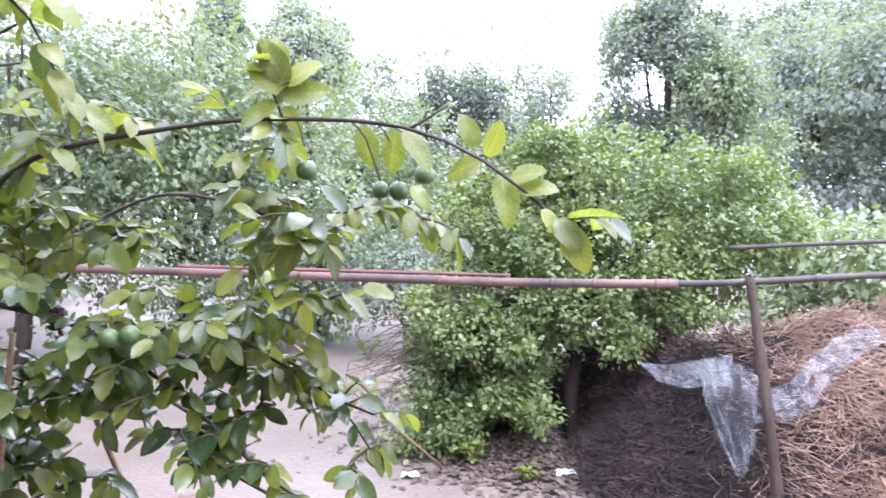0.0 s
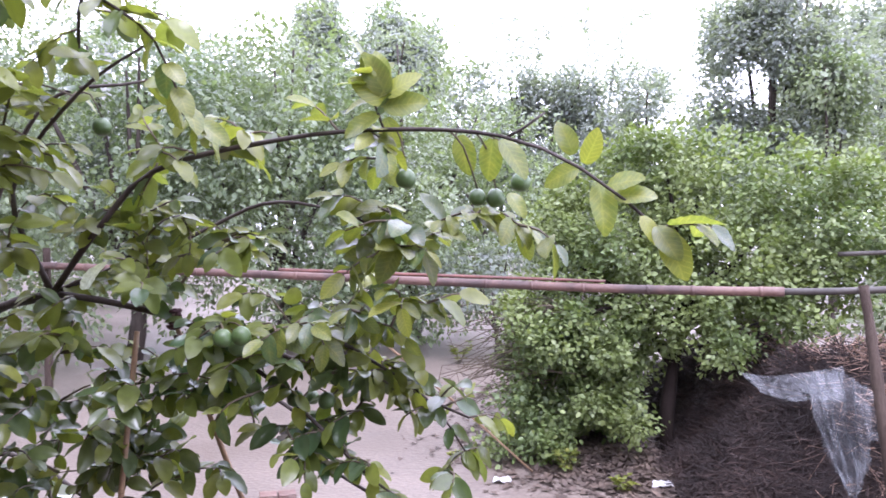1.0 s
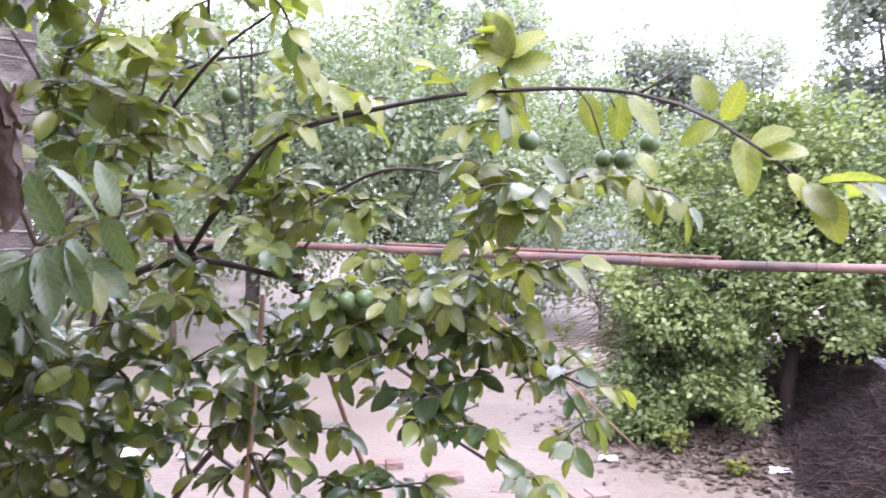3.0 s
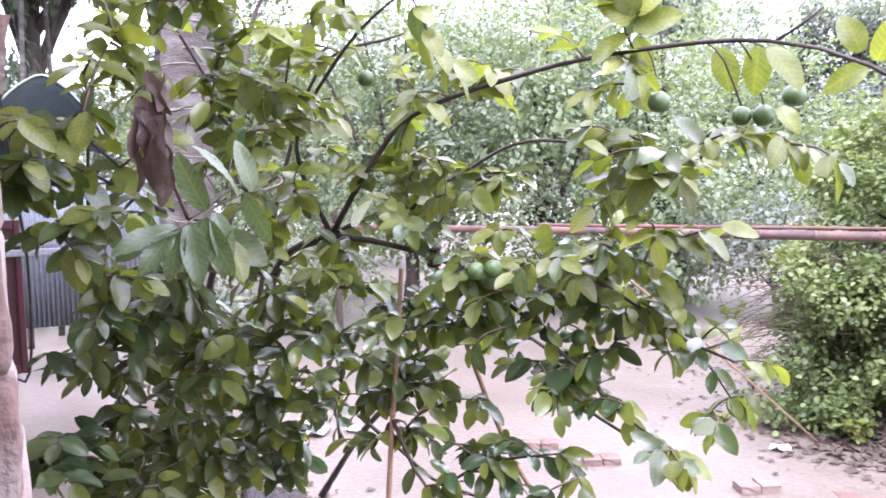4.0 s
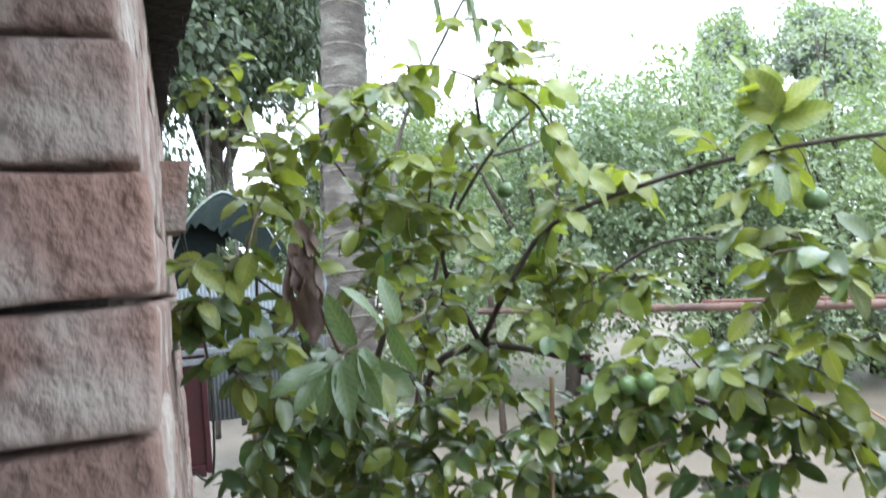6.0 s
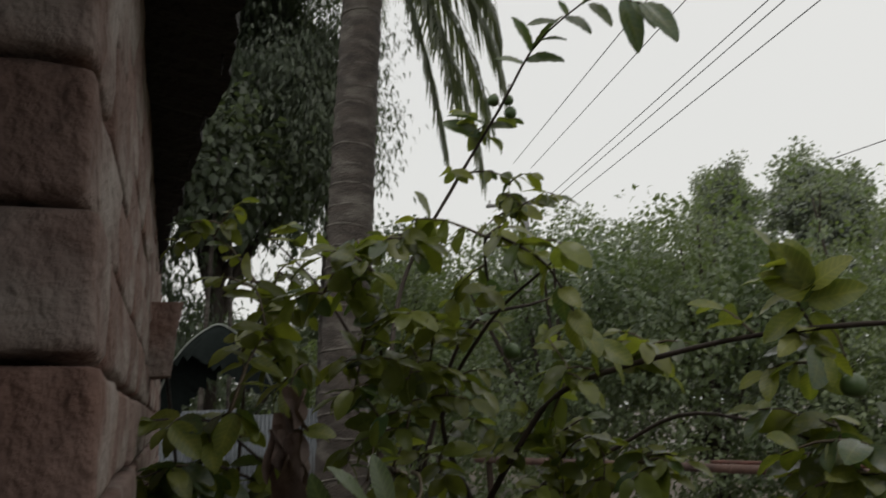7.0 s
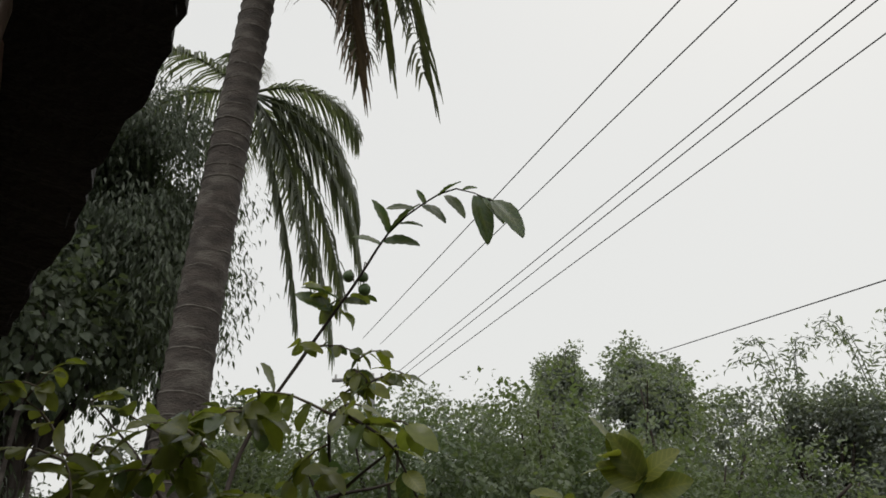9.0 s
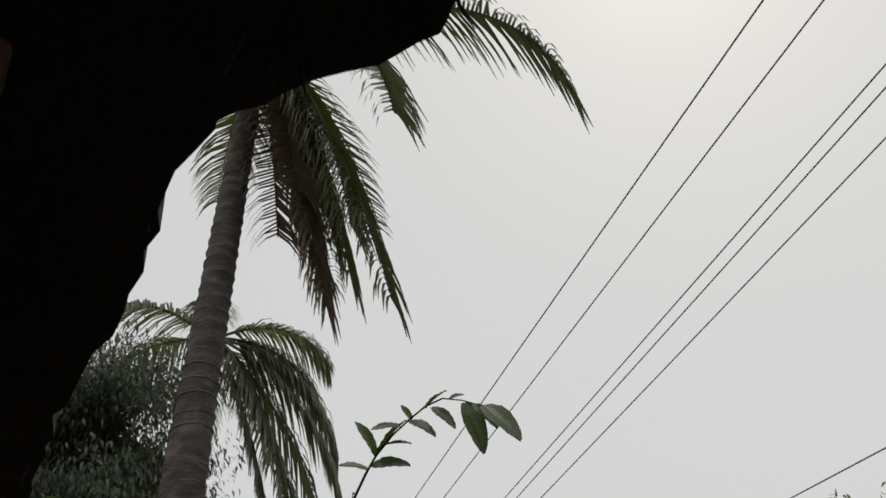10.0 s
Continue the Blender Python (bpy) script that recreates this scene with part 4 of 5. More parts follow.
    leafy((-0.39, 1.17, 1.09), 0.06, 0.04, 3, 0.061, 0.4)
    leafy((-0.27, 1.18, 1.07), 0.07, 0.03, 3, 0.061, 0.4)
    leafy((-0.18, 1.16, 1.04), 0.06, 0.04, 3, 0.061, 0.4)
    leafy((-0.11, 1.25, 1.11), 0.04, 0.05, 3, 0.061, 0.4)
    leafy((-0.17, 1.31, 1.17), 0.06, 0.04, 4, 0.061, 0.4)
    # loose low sprays
    leafy((-0.75, 1.33, 1.06), 0.07, 0.09, 9, 0.064, 0.8)
    leafy((-0.90, 1.36, 1.08), 0.09, 0.08, 11, 0.064, 0.8)
    leafy((-0.93, 1.22, 1.13), 0.07, 0.07, 8, 0.064, 0.8)
    leafy((-0.69, 1.27, 0.95), 0.05, 0.06, 4, 0.064, 0.8)
    leafy((-0.53, 1.20, 1.02), 0.05, 0.03, 3, 0.064, 0.8)
    leafy((-0.44, 1.17, 0.97), 0.08, 0.04, 5, 0.064, 0.8)
    leafy((-0.39, 1.17, 0.93), 0.05, 0.03, 2, 0.064, 0.8)
    leafy((-1.02, 1.36, 0.96), 0.08, 0.06, 7, 0.064, 0.8)
    leafy((-0.53, 1.16, 0.91), 0.05, 0.03, 3, 0.064, 0.8)
    leafy((-0.58, 1.27, 1.17), 0.11, 0.06, 9, 0.066, 0.7)
    leafy((-0.45, 1.27, 1.13), 0.10, 0.07, 9, 0.066, 0.7)
    leafy((-0.75, 1.22, 1.10), 0.11, 0.07, 10, 0.066, 0.7)
    leafy((-0.64, 1.27, 1.04), 0.08, 0.06, 7, 0.066, 0.7)
    leafy((-0.50, 1.22, 1.25), 0.08, 0.05, 6, 0.066, 0.7)
    leafy((-0.77, 1.28, 0.93), 0.06, 0.06, 5, 0.066, 0.7)
    # leaves of the tall shoot
    leafy((-1.00, 1.58, 2.12), 0.07, 0.09, 8, 0.060, 0.3)
    leafy((-0.94, 1.63, 2.08), 0.06, 0.06, 4, 0.060, 0.3)
    leafy((-1.07, 1.51, 2.32), 0.05, 0.04, 2, 0.060, 0.3)
    leafy((-0.97, 1.53, 2.29), 0.04, 0.02, 2, 0.060, 0.3)
    leafy((-1.28, 0.93, 1.97), 0.11, 0.04, 5, 0.060, 0.3)
    leafy((-1.15, 1.01, 1.78), 0.09, 0.05, 5, 0.060, 0.3)
    leafy((-1.12, 1.28, 1.95), 0.07, 0.03, 2, 0.060, 0.3)
    for k, first, size, old in ((17, 2, 0.058, 0.4), (18, 1, 0.055, 0.3), (19, 2, 0.056, 0.6), (20, 3, 0.062, 0.3), (21, 3, 0.062, 0.4), (22, 4, 0.07, 0.2), (23, 0, 0.068, 0.1)):
        row_of_pairs(k, first, size, old)
    for l in lines[1:15]:
        if l is not lines[5]:
            tips.append((l[-1] + Vector((rng.gauss(0, 0.03), rng.gauss(0, 0.03), rng.gauss(0, 0.03))), 0.075, 0.3))
    trunk_points = np.array(nodes)
    tips.sort(key=lambda q: np.min(np.linalg.norm(trunk_points - np.array(q[0]), axis=1)) + rng.uniform(0, 0.06))
    # each twig springs from the nearest wood, also from twigs grown before it
    grown = np.zeros((len(nodes) + 12 * len(tips), 3))
    grown[:len(nodes)] = trunk_points
    count = len(nodes)
    for tip, size, old in tips:
        away = np.array(tip) - grown[:count]
        dist = np.linalg.norm(away, axis=1) + np.where(away[:, 2] < -0.04, 0.08, 0.0) + np.where(np.abs(away).sum(1) < 0.05, 0.05, 0.0)
        near = Vector(grown[int(np.argmin(dist))])
        reach = tip - near
        if reach.length < 0.06:
            reach = Vector((rng.gauss(0, 1), rng.gauss(0, 1), rng.gauss(-0.1, 0.5))).normalized() * rng.uniform(0.05, 0.09)
            tip = near + reach
        bow = Vector((rng.gauss(0, 0.08), rng.gauss(0, 0.08), 0.10)) * reach.length
        pts = spline([near, near.lerp(tip, 0.55) + bow, tip], 0.03)
        thick = min(0.0042, 0.0018 + 0.012 * reach.length)
        twigs.append(tube(pts, thick, 0.0011, 4))
        for q in pts[2:][:12]:
            grown[count] = q
            count += 1
        k = 3 if reach.length > 0.09 else 2
        outer = min(0.75, 0.13 / max(0.05, reach.length))
        turn = rng.uniform(-0.6, 0.6)
        for j in range(k):
            at = 1 - outer + outer * j / (k - 0.6)
            q = pts[min(len(pts) - 1, int(at * (len(pts) - 1)))]
            t = (pts[-1] - pts[-2]).normalized()
            side = t.cross(Vector((math.sin(turn + j * 1.2) * 0.6, rng.gauss(0, 0.2), 1)))
            side = side.normalized() if side.length > 0.1 else Vector((1, 0, 0))
            for sg in (-1, 1):
                a = t * 0.6 + side * sg * 0.85 + Vector((rng.gauss(0, 0.3), rng.gauss(0, 0.3), rng.gauss(-0.22, 0.35)))
                nrm = Vector((rng.gauss(0, 0.6), rng.gauss(-0.45, 0.6), 1.0))
                leaves.append((q, a.normalized(), nrm.normalized(), size * rng.uniform(0.55, 1.0), rng.random() < old))
        a = (pts[-1] - pts[-2]).normalized() + Vector((rng.gauss(0, 0.2), rng.gauss(0, 0.2), rng.gauss(-0.2, 0.2)))
        leaves.append((pts[-1], a.normalized(), Vector((rng.gauss(0, 0.4), rng.gauss(-0.4, 0.4), 1)).normalized(), size * rng.uniform(0.5, 0.85), rng.random() < old * 0.6))
    v, f = joined(twigs)
    tagged(hold(link_mesh("twig_growth", v, f, M_twig), tree), kind="stuff")
    # the nearest leaves are parts of their own
    meshes = {}
    for key, shape in (("a", LEAF_A), ("b", LEAF_B)):
        for old in (False, True):
            me = bpy.data.meshes.new("leaf")
            me.from_pydata([tuple(p) for p in shape[0]], [], shape[1])
            me.materials.append(M_leaf_near_deep if old else M_leaf_near)
            me.polygons.foreach_set("use_smooth", [True] * len(me.polygons))
            meshes[key, old] = me
    leaves.sort(key=lambda l: (l[0] - Vector((0, 0, 1.5))).length)
    for i, (q, a, nrm, size, old) in enumerate(leaves[:300]):
        x = a.cross(nrm).normalized()
        m = Matrix((x, a, x.cross(a))).transposed().to_4x4()
        ob = new("leaf", meshes["ab"[i % 2], old])
        hold(ob, owners[min(range(len(lines)), key=lambda k: min((p - q).length for p in lines[k][::3]))])
        ob.matrix_basis = Matrix.Translation(q) @ m @ Matrix.Scale(size, 4)
    for old, mat in ((False, M_leaf), (True, M_leaf_deep)):
        rest = [l for l in leaves[300:] if l[4] == old]
        v, f = many_leaves(np.array([l[0] for l in rest]), np.array([l[1] for l in rest]), np.array([l[2] for l in rest]), np.array([l[3] for l in rest]), LEAF_A if old else LEAF_B)
        fast_mesh("foliage", v, f, mat, tree)
    # a drooping spray of long ribbed leaves close to the opening
    spray = spline([(-0.82, 0.98, 1.47), (-0.70, 0.86, 1.475), (-0.610, 0.751, 1.461), (-0.627, 0.694, 1.448), (-0.637, 0.654, 1.432), (-0.651, 0.607, 1.407)], 0.012)
    v, f = tube(spray, 0.0032, 0.0012, 6)
    stem = hold(link_mesh("spray_stem", v, f, M_twig), tree)
    me = bpy.data.meshes.new("leaf")
    me.from_pydata([tuple(p) for p in LEAF_LONG[0]], [], LEAF_LONG[1])
    me.materials.append(material("pale_ribbed_leaf", (0.085, 0.135, 0.06), 0.3, second=(0.12, 0.165, 0.07), scale=3, fine=60, bump=0.2, trans=0.35, coat=0.6, per_piece=0.75, veins=0.35))
    me.polygons.foreach_set("use_smooth", [True] * len(me.polygons))

    def set_leaf(mesh, parent, start, tip, facing, slim=1.0):
        """One leaf from its stalk to its tip, with its face turned towards facing."""
        a = Vector(tip) - Vector(start)
        x = a.cross(Vector(facing) + Vector((rng.gauss(0, 0.25), rng.gauss(0, 0.25), rng.gauss(0, 0.25)))).normalized()
        ob = new("leaf", mesh)
        hold(ob, parent)
        ob.matrix_basis = Matrix.Translation(start) @ Matrix((x, a.normalized(), x.cross(a.normalized()))).transposed().to_4x4() @ Matrix.Diagonal((a.length * 1.08 * slim, a.length * 1.08, a.length * 1.08, 1))

    def ribbed(start, tip):
        set_leaf(me, stem, start, tip, (0.6 + rng.gauss(0, 0.35), -0.55, 0.5 + rng.gauss(0, 0.35)), 0.78)

    ribbed((-0.654, 0.620, 1.411), (-0.663, 0.544, 1.400))
    ribbed((-0.652, 0.622, 1.410), (-0.645, 0.594, 1.359))
    ribbed((-0.645, 0.630, 1.415), (-0.615, 0.613, 1.355))
    ribbed((-0.642, 0.648, 1.421), (-0.607, 0.651, 1.359))
    ribbed((-0.633, 0.659, 1.428), (-0.611, 0.661, 1.366))
    ribbed((-0.620, 0.686, 1.448), (-0.620, 0.641, 1.509))
    ribbed((-0.621, 0.700, 1.451), (-0.597, 0.707, 1.393))
    ribbed((-0.640, 0.652, 1.432), (-0.645, 0.614, 1.489))
    ribbed((-0.614, 0.706, 1.454), (-0.615, 0.689, 1.511))
    ribbed((-0.651, 0.607, 1.407), (-0.646, 0.562, 1.371))

    # broad leaves at the end of the arching branch
    def arch_leaf(start, tip):
        set_leaf(meshes["b", False], owners[1], start, tip, (0.1, -0.85, 0.5))

    arch_leaf((0.077, 0.988, 1.589), (0.094, 0.962, 1.624))
    arch_leaf((0.068, 0.989, 1.583), (0.026, 0.982, 1.564))
    arch_leaf((0.062, 0.997, 1.602), (0.044, 0.993, 1.645))
    arch_leaf((0.094, 0.969, 1.563), (0.108, 0.949, 1.501))
    arch_leaf((0.116, 0.958, 1.544), (0.157, 0.932, 1.547))
    arch_leaf((0.105, 0.968, 1.556), (0.138, 0.933, 1.569))
    arch_leaf((0.165, 0.932, 1.504), (0.187, 0.907, 1.469))
    arch_leaf((0.176, 0.930, 1.497), (0.199, 0.914, 1.443))
    arch_leaf((0.147, 0.935, 1.517), (0.164, 0.922, 1.488))
    arch_leaf((-0.054, 1.083, 1.634), (-0.061, 1.079, 1.576))
    arch_leaf((-0.042, 1.084, 1.632), (-0.002, 1.070, 1.585))
    arch_leaf((-0.107, 1.108, 1.642), (-0.093, 1.106, 1.586))
    arch_leaf((-0.027, 1.072, 1.551), (-0.005, 1.054, 1.522))
    arch_leaf((-0.225, 1.110, 1.704), (-0.249, 1.082, 1.761))
    arch_leaf((-0.225, 1.110, 1.704), (-0.179, 1.092, 1.735))
    arch_leaf((-0.229, 1.112, 1.687), (-0.167, 1.102, 1.695))
    arch_leaf((-0.225, 1.112, 1.692), (-0.266, 1.085, 1.728))
    arch_leaf((-0.226, 1.116, 1.671), (-0.208, 1.115, 1.628))
    arch_leaf((-0.228, 1.106, 1.720), (-0.235, 1.094, 1.768))

    # the tall shoot that stands against the sky
    def shoot_leaf(start, tip):
        set_leaf(meshes["a", True], owners[5], start, tip, (0.35, -0.75, 0.55), 0.72)

    shoot_leaf((-0.829, 1.462, 2.402), (-0.821, 1.394, 2.456))
    shoot_leaf((-0.821, 1.463, 2.408), (-0.742, 1.439, 2.455))
    shoot_leaf((-0.851, 1.471, 2.387), (-0.761, 1.478, 2.372))
    shoot_leaf((-0.801, 1.456, 2.416), (-0.731, 1.451, 2.402))
    shoot_leaf((-0.863, 1.477, 2.385), (-0.916, 1.441, 2.413))
    shoot_leaf((-0.714, 1.429, 2.431), (-0.653, 1.426, 2.382))
    shoot_leaf((-0.707, 1.431, 2.433), (-0.714, 1.408, 2.464))
    shoot_leaf((-0.660, 1.415, 2.435), (-0.598, 1.385, 2.447))
    shoot_leaf((-0.648, 1.421, 2.435), (-0.601, 1.426, 2.379))
    shoot_leaf((-0.591, 1.393, 2.419), (-0.557, 1.394, 2.420))
    shoot_leaf((-0.552, 1.381, 2.386), (-0.529, 1.390, 2.280))
    shoot_leaf((-0.511, 1.377, 2.358), (-0.444, 1.367, 2.269))
    shoot_leaf((-0.530, 1.375, 2.370), (-0.491, 1.386, 2.314))
    shoot_leaf((-0.738, 1.431, 2.429), (-0.786, 1.389, 2.432))
    shoot_leaf((-1.008, 1.531, 2.280), (-0.951, 1.546, 2.273))
    shoot_leaf((-1.042, 1.529, 2.263), (-1.104, 1.464, 2.302))
    shoot_leaf((-1.019, 1.521, 2.287), (-1.082, 1.469, 2.326))
    pale = new("leaf", bpy.data.meshes.new("leaf"))
    pale.data.from_pydata([tuple(p) for p in LEAF_B[0]], [], LEAF_B[1])
    pale.data.materials.append(material("pale_leaf_underside", (0.50, 0.54, 0.47), 0.4, scale=9, fine=80, bump=0.2, trans=0.2))
    hold(pale, owners[0])
    pale.matrix_basis = Matrix.Translation((-0.69, 1.045, 1.390)) @ pose(0, 0, 0, 62, 8, -100) @ Matrix.Scale(0.062, 4)
    pale["label"] = "pale leaf turned underside up"
    # fruit
    bm = bmesh.new()
    bmesh.ops.create_uvsphere(bm, u_segments=14, v_segments=9, radius=1)
    for p in bm.verts:
        p.co.z *= 1.08 if p.co.z > 0 else 0.98
        if p.co.z < -0.9:
            p.co.z += 0.10
    fruit = bpy.data.meshes.new("fruit")
    bm.to_mesh(fruit)
    bm.free()
    fruit.materials.append(M_fruit)
    fruit.polygons.foreach_set("use_smooth", [True] * len(fruit.polygons))
    stalks = []
    for i, (x, y, z) in enumerate(((-0.471, 1.063, 1.317), (-0.445, 1.075, 1.32), (-0.195, 1.13, 1.574), (-0.079, 1.125, 1.546), (-0.050, 1.127, 1.545), (-0.012, 1.148, 1.572),
                                   (-0.399, 1.206, 1.192), (-0.347, 1.224, 1.187), (-0.268, 1.227, 1.327), (-0.383, 1.197, 1.089), (-0.344, 1.323, 1.331), (-0.413, 1.355, 1.159),
                                   (-0.985, 1.519, 2.341), (-0.943, 1.524, 2.330), (-0.946, 1.535, 2.300), (-0.46, 1.10, 1.30), (-0.753, 1.189, 1.665))):
        ob = new("fruit", fruit)
        hold(ob, tree)
        k = 0.0135 + 0.003 * rng.random()
        ob.matrix_basis = Matrix.Translation((x, y, z)) @ pose(0, 0, 0, rng.uniform(-20, 20), rng.uniform(-20, 20), rng.uniform(0, 90)) @ Matrix.Scale(k, 4)
        p = Vector((x, y, z + k))
        near = min(samples, key=lambda s: (s - p).length)
        stalks.append(tube(spline([p, p.lerp(near, 0.5) + Vector((0, 0, 0.02)), near], 0.04), 0.0016, 0.0018, 4))
    v, f = joined(stalks)
    tagged(hold(link_mesh("fruit_stalk", v, f, M_twig), tree), kind="stuff")


build_guava()


def build_small_plant(base, height, n, size, seed, label):
    """A low weed of a few leafy stems."""
    r = random.Random(seed)
    plant = thing("weed", base, label, "plant", "weeds in the yard")
    lv = []
    for i in range(n):
        a = r.uniform(0, 6.28)
        e = Vector(base) + Vector((math.cos(a) * height * 0.5, math.sin(a) * height * 0.5, height * r.uniform(0.5, 1)))
        pts = spline([Vector(base), Vector(base).lerp(e, 0.5) + Vector((0, 0, height * 0.15)), e], 0.05)
        v, f = tube(pts, 0.003, 0.001, 4)
        hold(link_mesh("stem", v, f, M_twig), plant)
        for q in pts[1:]:
            for _ in range(3):
                lv.append((q, Vector((r.gauss(0, 1), r.gauss(0, 1), 0.3)).normalized(), Vector((r.gauss(0, 0.4), r.gauss(0, 0.4), 1)), size * r.uniform(0.6, 1.2)))
    v, f = many_leaves(np.array([l[0] for l in lv]), np.array([l[1] for l in lv]), np.array([l[2] for l in lv]), np.array([l[3] for l in lv]), LEAF_SMALL)
    fast_mesh("leaves", v, f, M_leaf, plant)


for i, (x, y, h, n, s) in enumerate(((-1.55, 1.55, 0.35, 9, 0.08), (-1.95, 1.35, 0.40, 9, 0.09), (-1.35, 1.75, 0.25, 7, 0.07), (-2.15, 2.0, 0.3, 7, 0.08), (-0.1, 4.9, 0.14, 6, 0.04),
                                     (0.25, 4.35, 0.16, 7, 0.045), (-0.35, 5.4, 0.12, 6, 0.04), (-0.75, 8.0, 0.25, 9, 0.06), (-1.9, 8.2, 0.3, 9, 0.07), (0.55, 4.1, 0.12, 6, 0.04), (-0.45, 4.6, 0.06, 5, 0.03), (2.9, 4.9, 0.5, 9, 0.08))):
    build_small_plant((x, y, ground_height(x, y) - 0.01), h, n, s, 300 + i, "low green weed on the wet ground")


# ---- fence, canes and straw ----
def build_pole(name, guides, r0, r1, mat, label, seed, knots=0.09, category="pole", group=""):
    """A long round pole with swollen joints."""
    pts = spline(guides, 0.05)
    ob = thing(name, guides[0], label, category, group)
    v, f = tube(pts, r0, r1, 10, 0.03 if knots else 0.10, 0, seed)
    shaft = hold(link_mesh("shaft", v, f, mat), ob)
    gap = max(3, int(0.32 / 0.05))
    r = random.Random(seed)
    for k in range(gap, len(pts) - 2, gap + r.randrange(0, 2)) if knots else ():
        rr = (r0 + (r1 - r0) * k / len(pts)) * (1 + knots)
        d = (pts[k + 1] - pts[k]).normalized() * rr * 0.35
        v, f = tube([pts[k] - d, pts[k], pts[k] + d], rr, rr, 10)
        hold(link_mesh("joint", v, f, mat), shaft)
    return ob


build_pole("fence_rail", [(-4.1, 5.54, 1.135), (-2.6, 5.05, 1.15), (-2.04, 4.87, 1.157), (0.2, 4.14, 1.180), (0.8, 3.935, 1.194), (1.27, 3.775, 1.212)], 0.030, 0.025, M_bamboo, "long wet bamboo rail tied to a leaning post", 3, group="fence rails")
build_pole("fence_rail", [(-1.7, 4.78, 1.195), (-0.6, 4.42, 1.208), (0.42, 4.07, 1.222)], 0.014, 0.008, M_bamboo_red, "thin reddish pole lying on the bamboo rail", 4, group="fence rails")
build_pole("fence_rail", [(0.95, 3.93, 1.195), (1.30, 3.80, 1.212), (1.60, 3.70, 1.234), (2.21, 3.57, 1.29), (3.2, 3.35, 1.37)], 0.019, 0.015, M_bamboo_grey, "grey bamboo rail tied to a leaning post", 5, group="fence rails")
build_pole("fence_rail", [(1.85, 4.62, 1.385), (2.40, 4.38, 1.43), (3.4, 4.0, 1.50)], 0.015, 0.012, M_bamboo_grey, "thin grey rail behind the straw heap", 6, group="fence rails")
build_pole("fence_post", [(1.69, 3.42, -0.05), (1.665, 3.47, 0.31), (1.62, 3.60, 0.95), (1.592, 3.665, 1.26)], 0.030, 0.022, M_post, "leaning weathered fence post in the straw heap", 7, 0, group="fence posts")
build_pole("fence_post", [(-3.93, 5.53, -0.05), (-3.94, 5.53, 0.7), (-3.95, 5.52, 1.28)], 0.035, 0.028, M_post, "fence post hidden behind the guava", 8, 0, group="fence posts")
build_pole("fence_post", [(2.95, 3.44, -0.05), (2.96, 3.42, 0.7), (2.97, 3.40, 1.42)], 0.035, 0.028, M_post, "fence post at the straw heap", 9, 0, group="fence posts")
build_pole("fence_post", [(2.75, 4.26, -0.05), (2.76, 4.25, 0.7), (2.77, 4.24, 1.52)], 0.024, 0.02, M_post, "thin fence post behind the straw heap", 10, 0, group="fence posts")
build_pole("cane", [(-0.76, 1.175, -0.04), (-0.735, 1.19, 0.74), (-0.70, 1.215, 1.30)], 0.0062, 0.005, M_cane, "dry bamboo cane propping the guava branch", 11, 0.15, "cane", "props under the guava")
build_pole("cane", [(-0.30, 1.66, -0.04), (-0.44, 1.51, 0.61), (-0.545, 1.38, 0.90), (-0.66, 1.265, 1.33)], 0.0066, 0.005, M_cane, "slanting dry bamboo cane propping the guava branch", 12, 0.15, "cane", "props under the guava")
build_pole("cane", [(0.06, 4.45, 0.0), (-0.266, 2.9, 0.775), (-0.46, 1.98, 1.22)], 0.0058, 0.004, M_cane, "long pale split cane leaning into the guava", 13, 0.12, "cane", "props under the guava")


def build_binding():
    """Dark cord wound round the branch where the canes meet."""
    ob = thing("cord", (-0.655, 1.265, 1.31), "dark red cord binding canes to the guava branch", "cord")
    r = random.Random(3)
    pts = []
    for i in range(90):
        t = i * 0.75
        k = 0.010 + r.uniform(-0.002, 0.003)
        pts.append(Vector((-0.655 + k * math.cos(t), 1.268 + k * math.sin(t), 1.318 + 0.016 * math.sin(i * 0.21) + r.uniform(-0.002, 0.002))))
    v, f = tube(pts, 0.0032, 0.0032, 5, 0.1)
    hold(link_mesh("winding", v, f, material("dark_red_cord", (0.075, 0.03, 0.035), 0.8, scale=20, bump=0.4)), ob)
    v, f = tube([Vector((-0.645, 1.255, 1.29)), Vector((-0.64, 1.25, 1.25)), Vector((-0.645, 1.245, 1.21))], 0.005, 0.003, 5)
    hold(link_mesh("loose_end", v, f, M_twig), ob)


build_binding()


def heap_height(x, y):
    h = 0.74 * math.exp(-(((x - 2.55) / 0.95) ** 2 + ((y - 4.25) / 0.85) ** 2))
    h += 0.36 * math.exp(-(((x - 1.75) / 0.50) ** 2 + ((y - 4.15) / 0.50) ** 2))
    h += 0.20 * math.exp(-(((x - 1.5) / 0.4) ** 2 + ((y - 4.3) / 0.4) ** 2))
    h += 0.78 * math.exp(-(((x - 1.7) / 0.85) ** 2 + ((y - 5.75) / 0.40) ** 2)) + 0.42 * math.exp(-(((x - 1.42) / 0.28) ** 2 + ((y - 5.0) / 0.3) ** 2))
    h += 0.62 * math.exp(-(((x - 3.6) / 1.0) ** 2 + ((y - 4.0) / 0.9) ** 2))
    return h * (1 + 0.24 * noise.noise(Vector((x * 3.3, y * 3.3, 0))) + 0.14 * noise.noise(Vector((x * 8, y * 8, 4)))) - 0.05


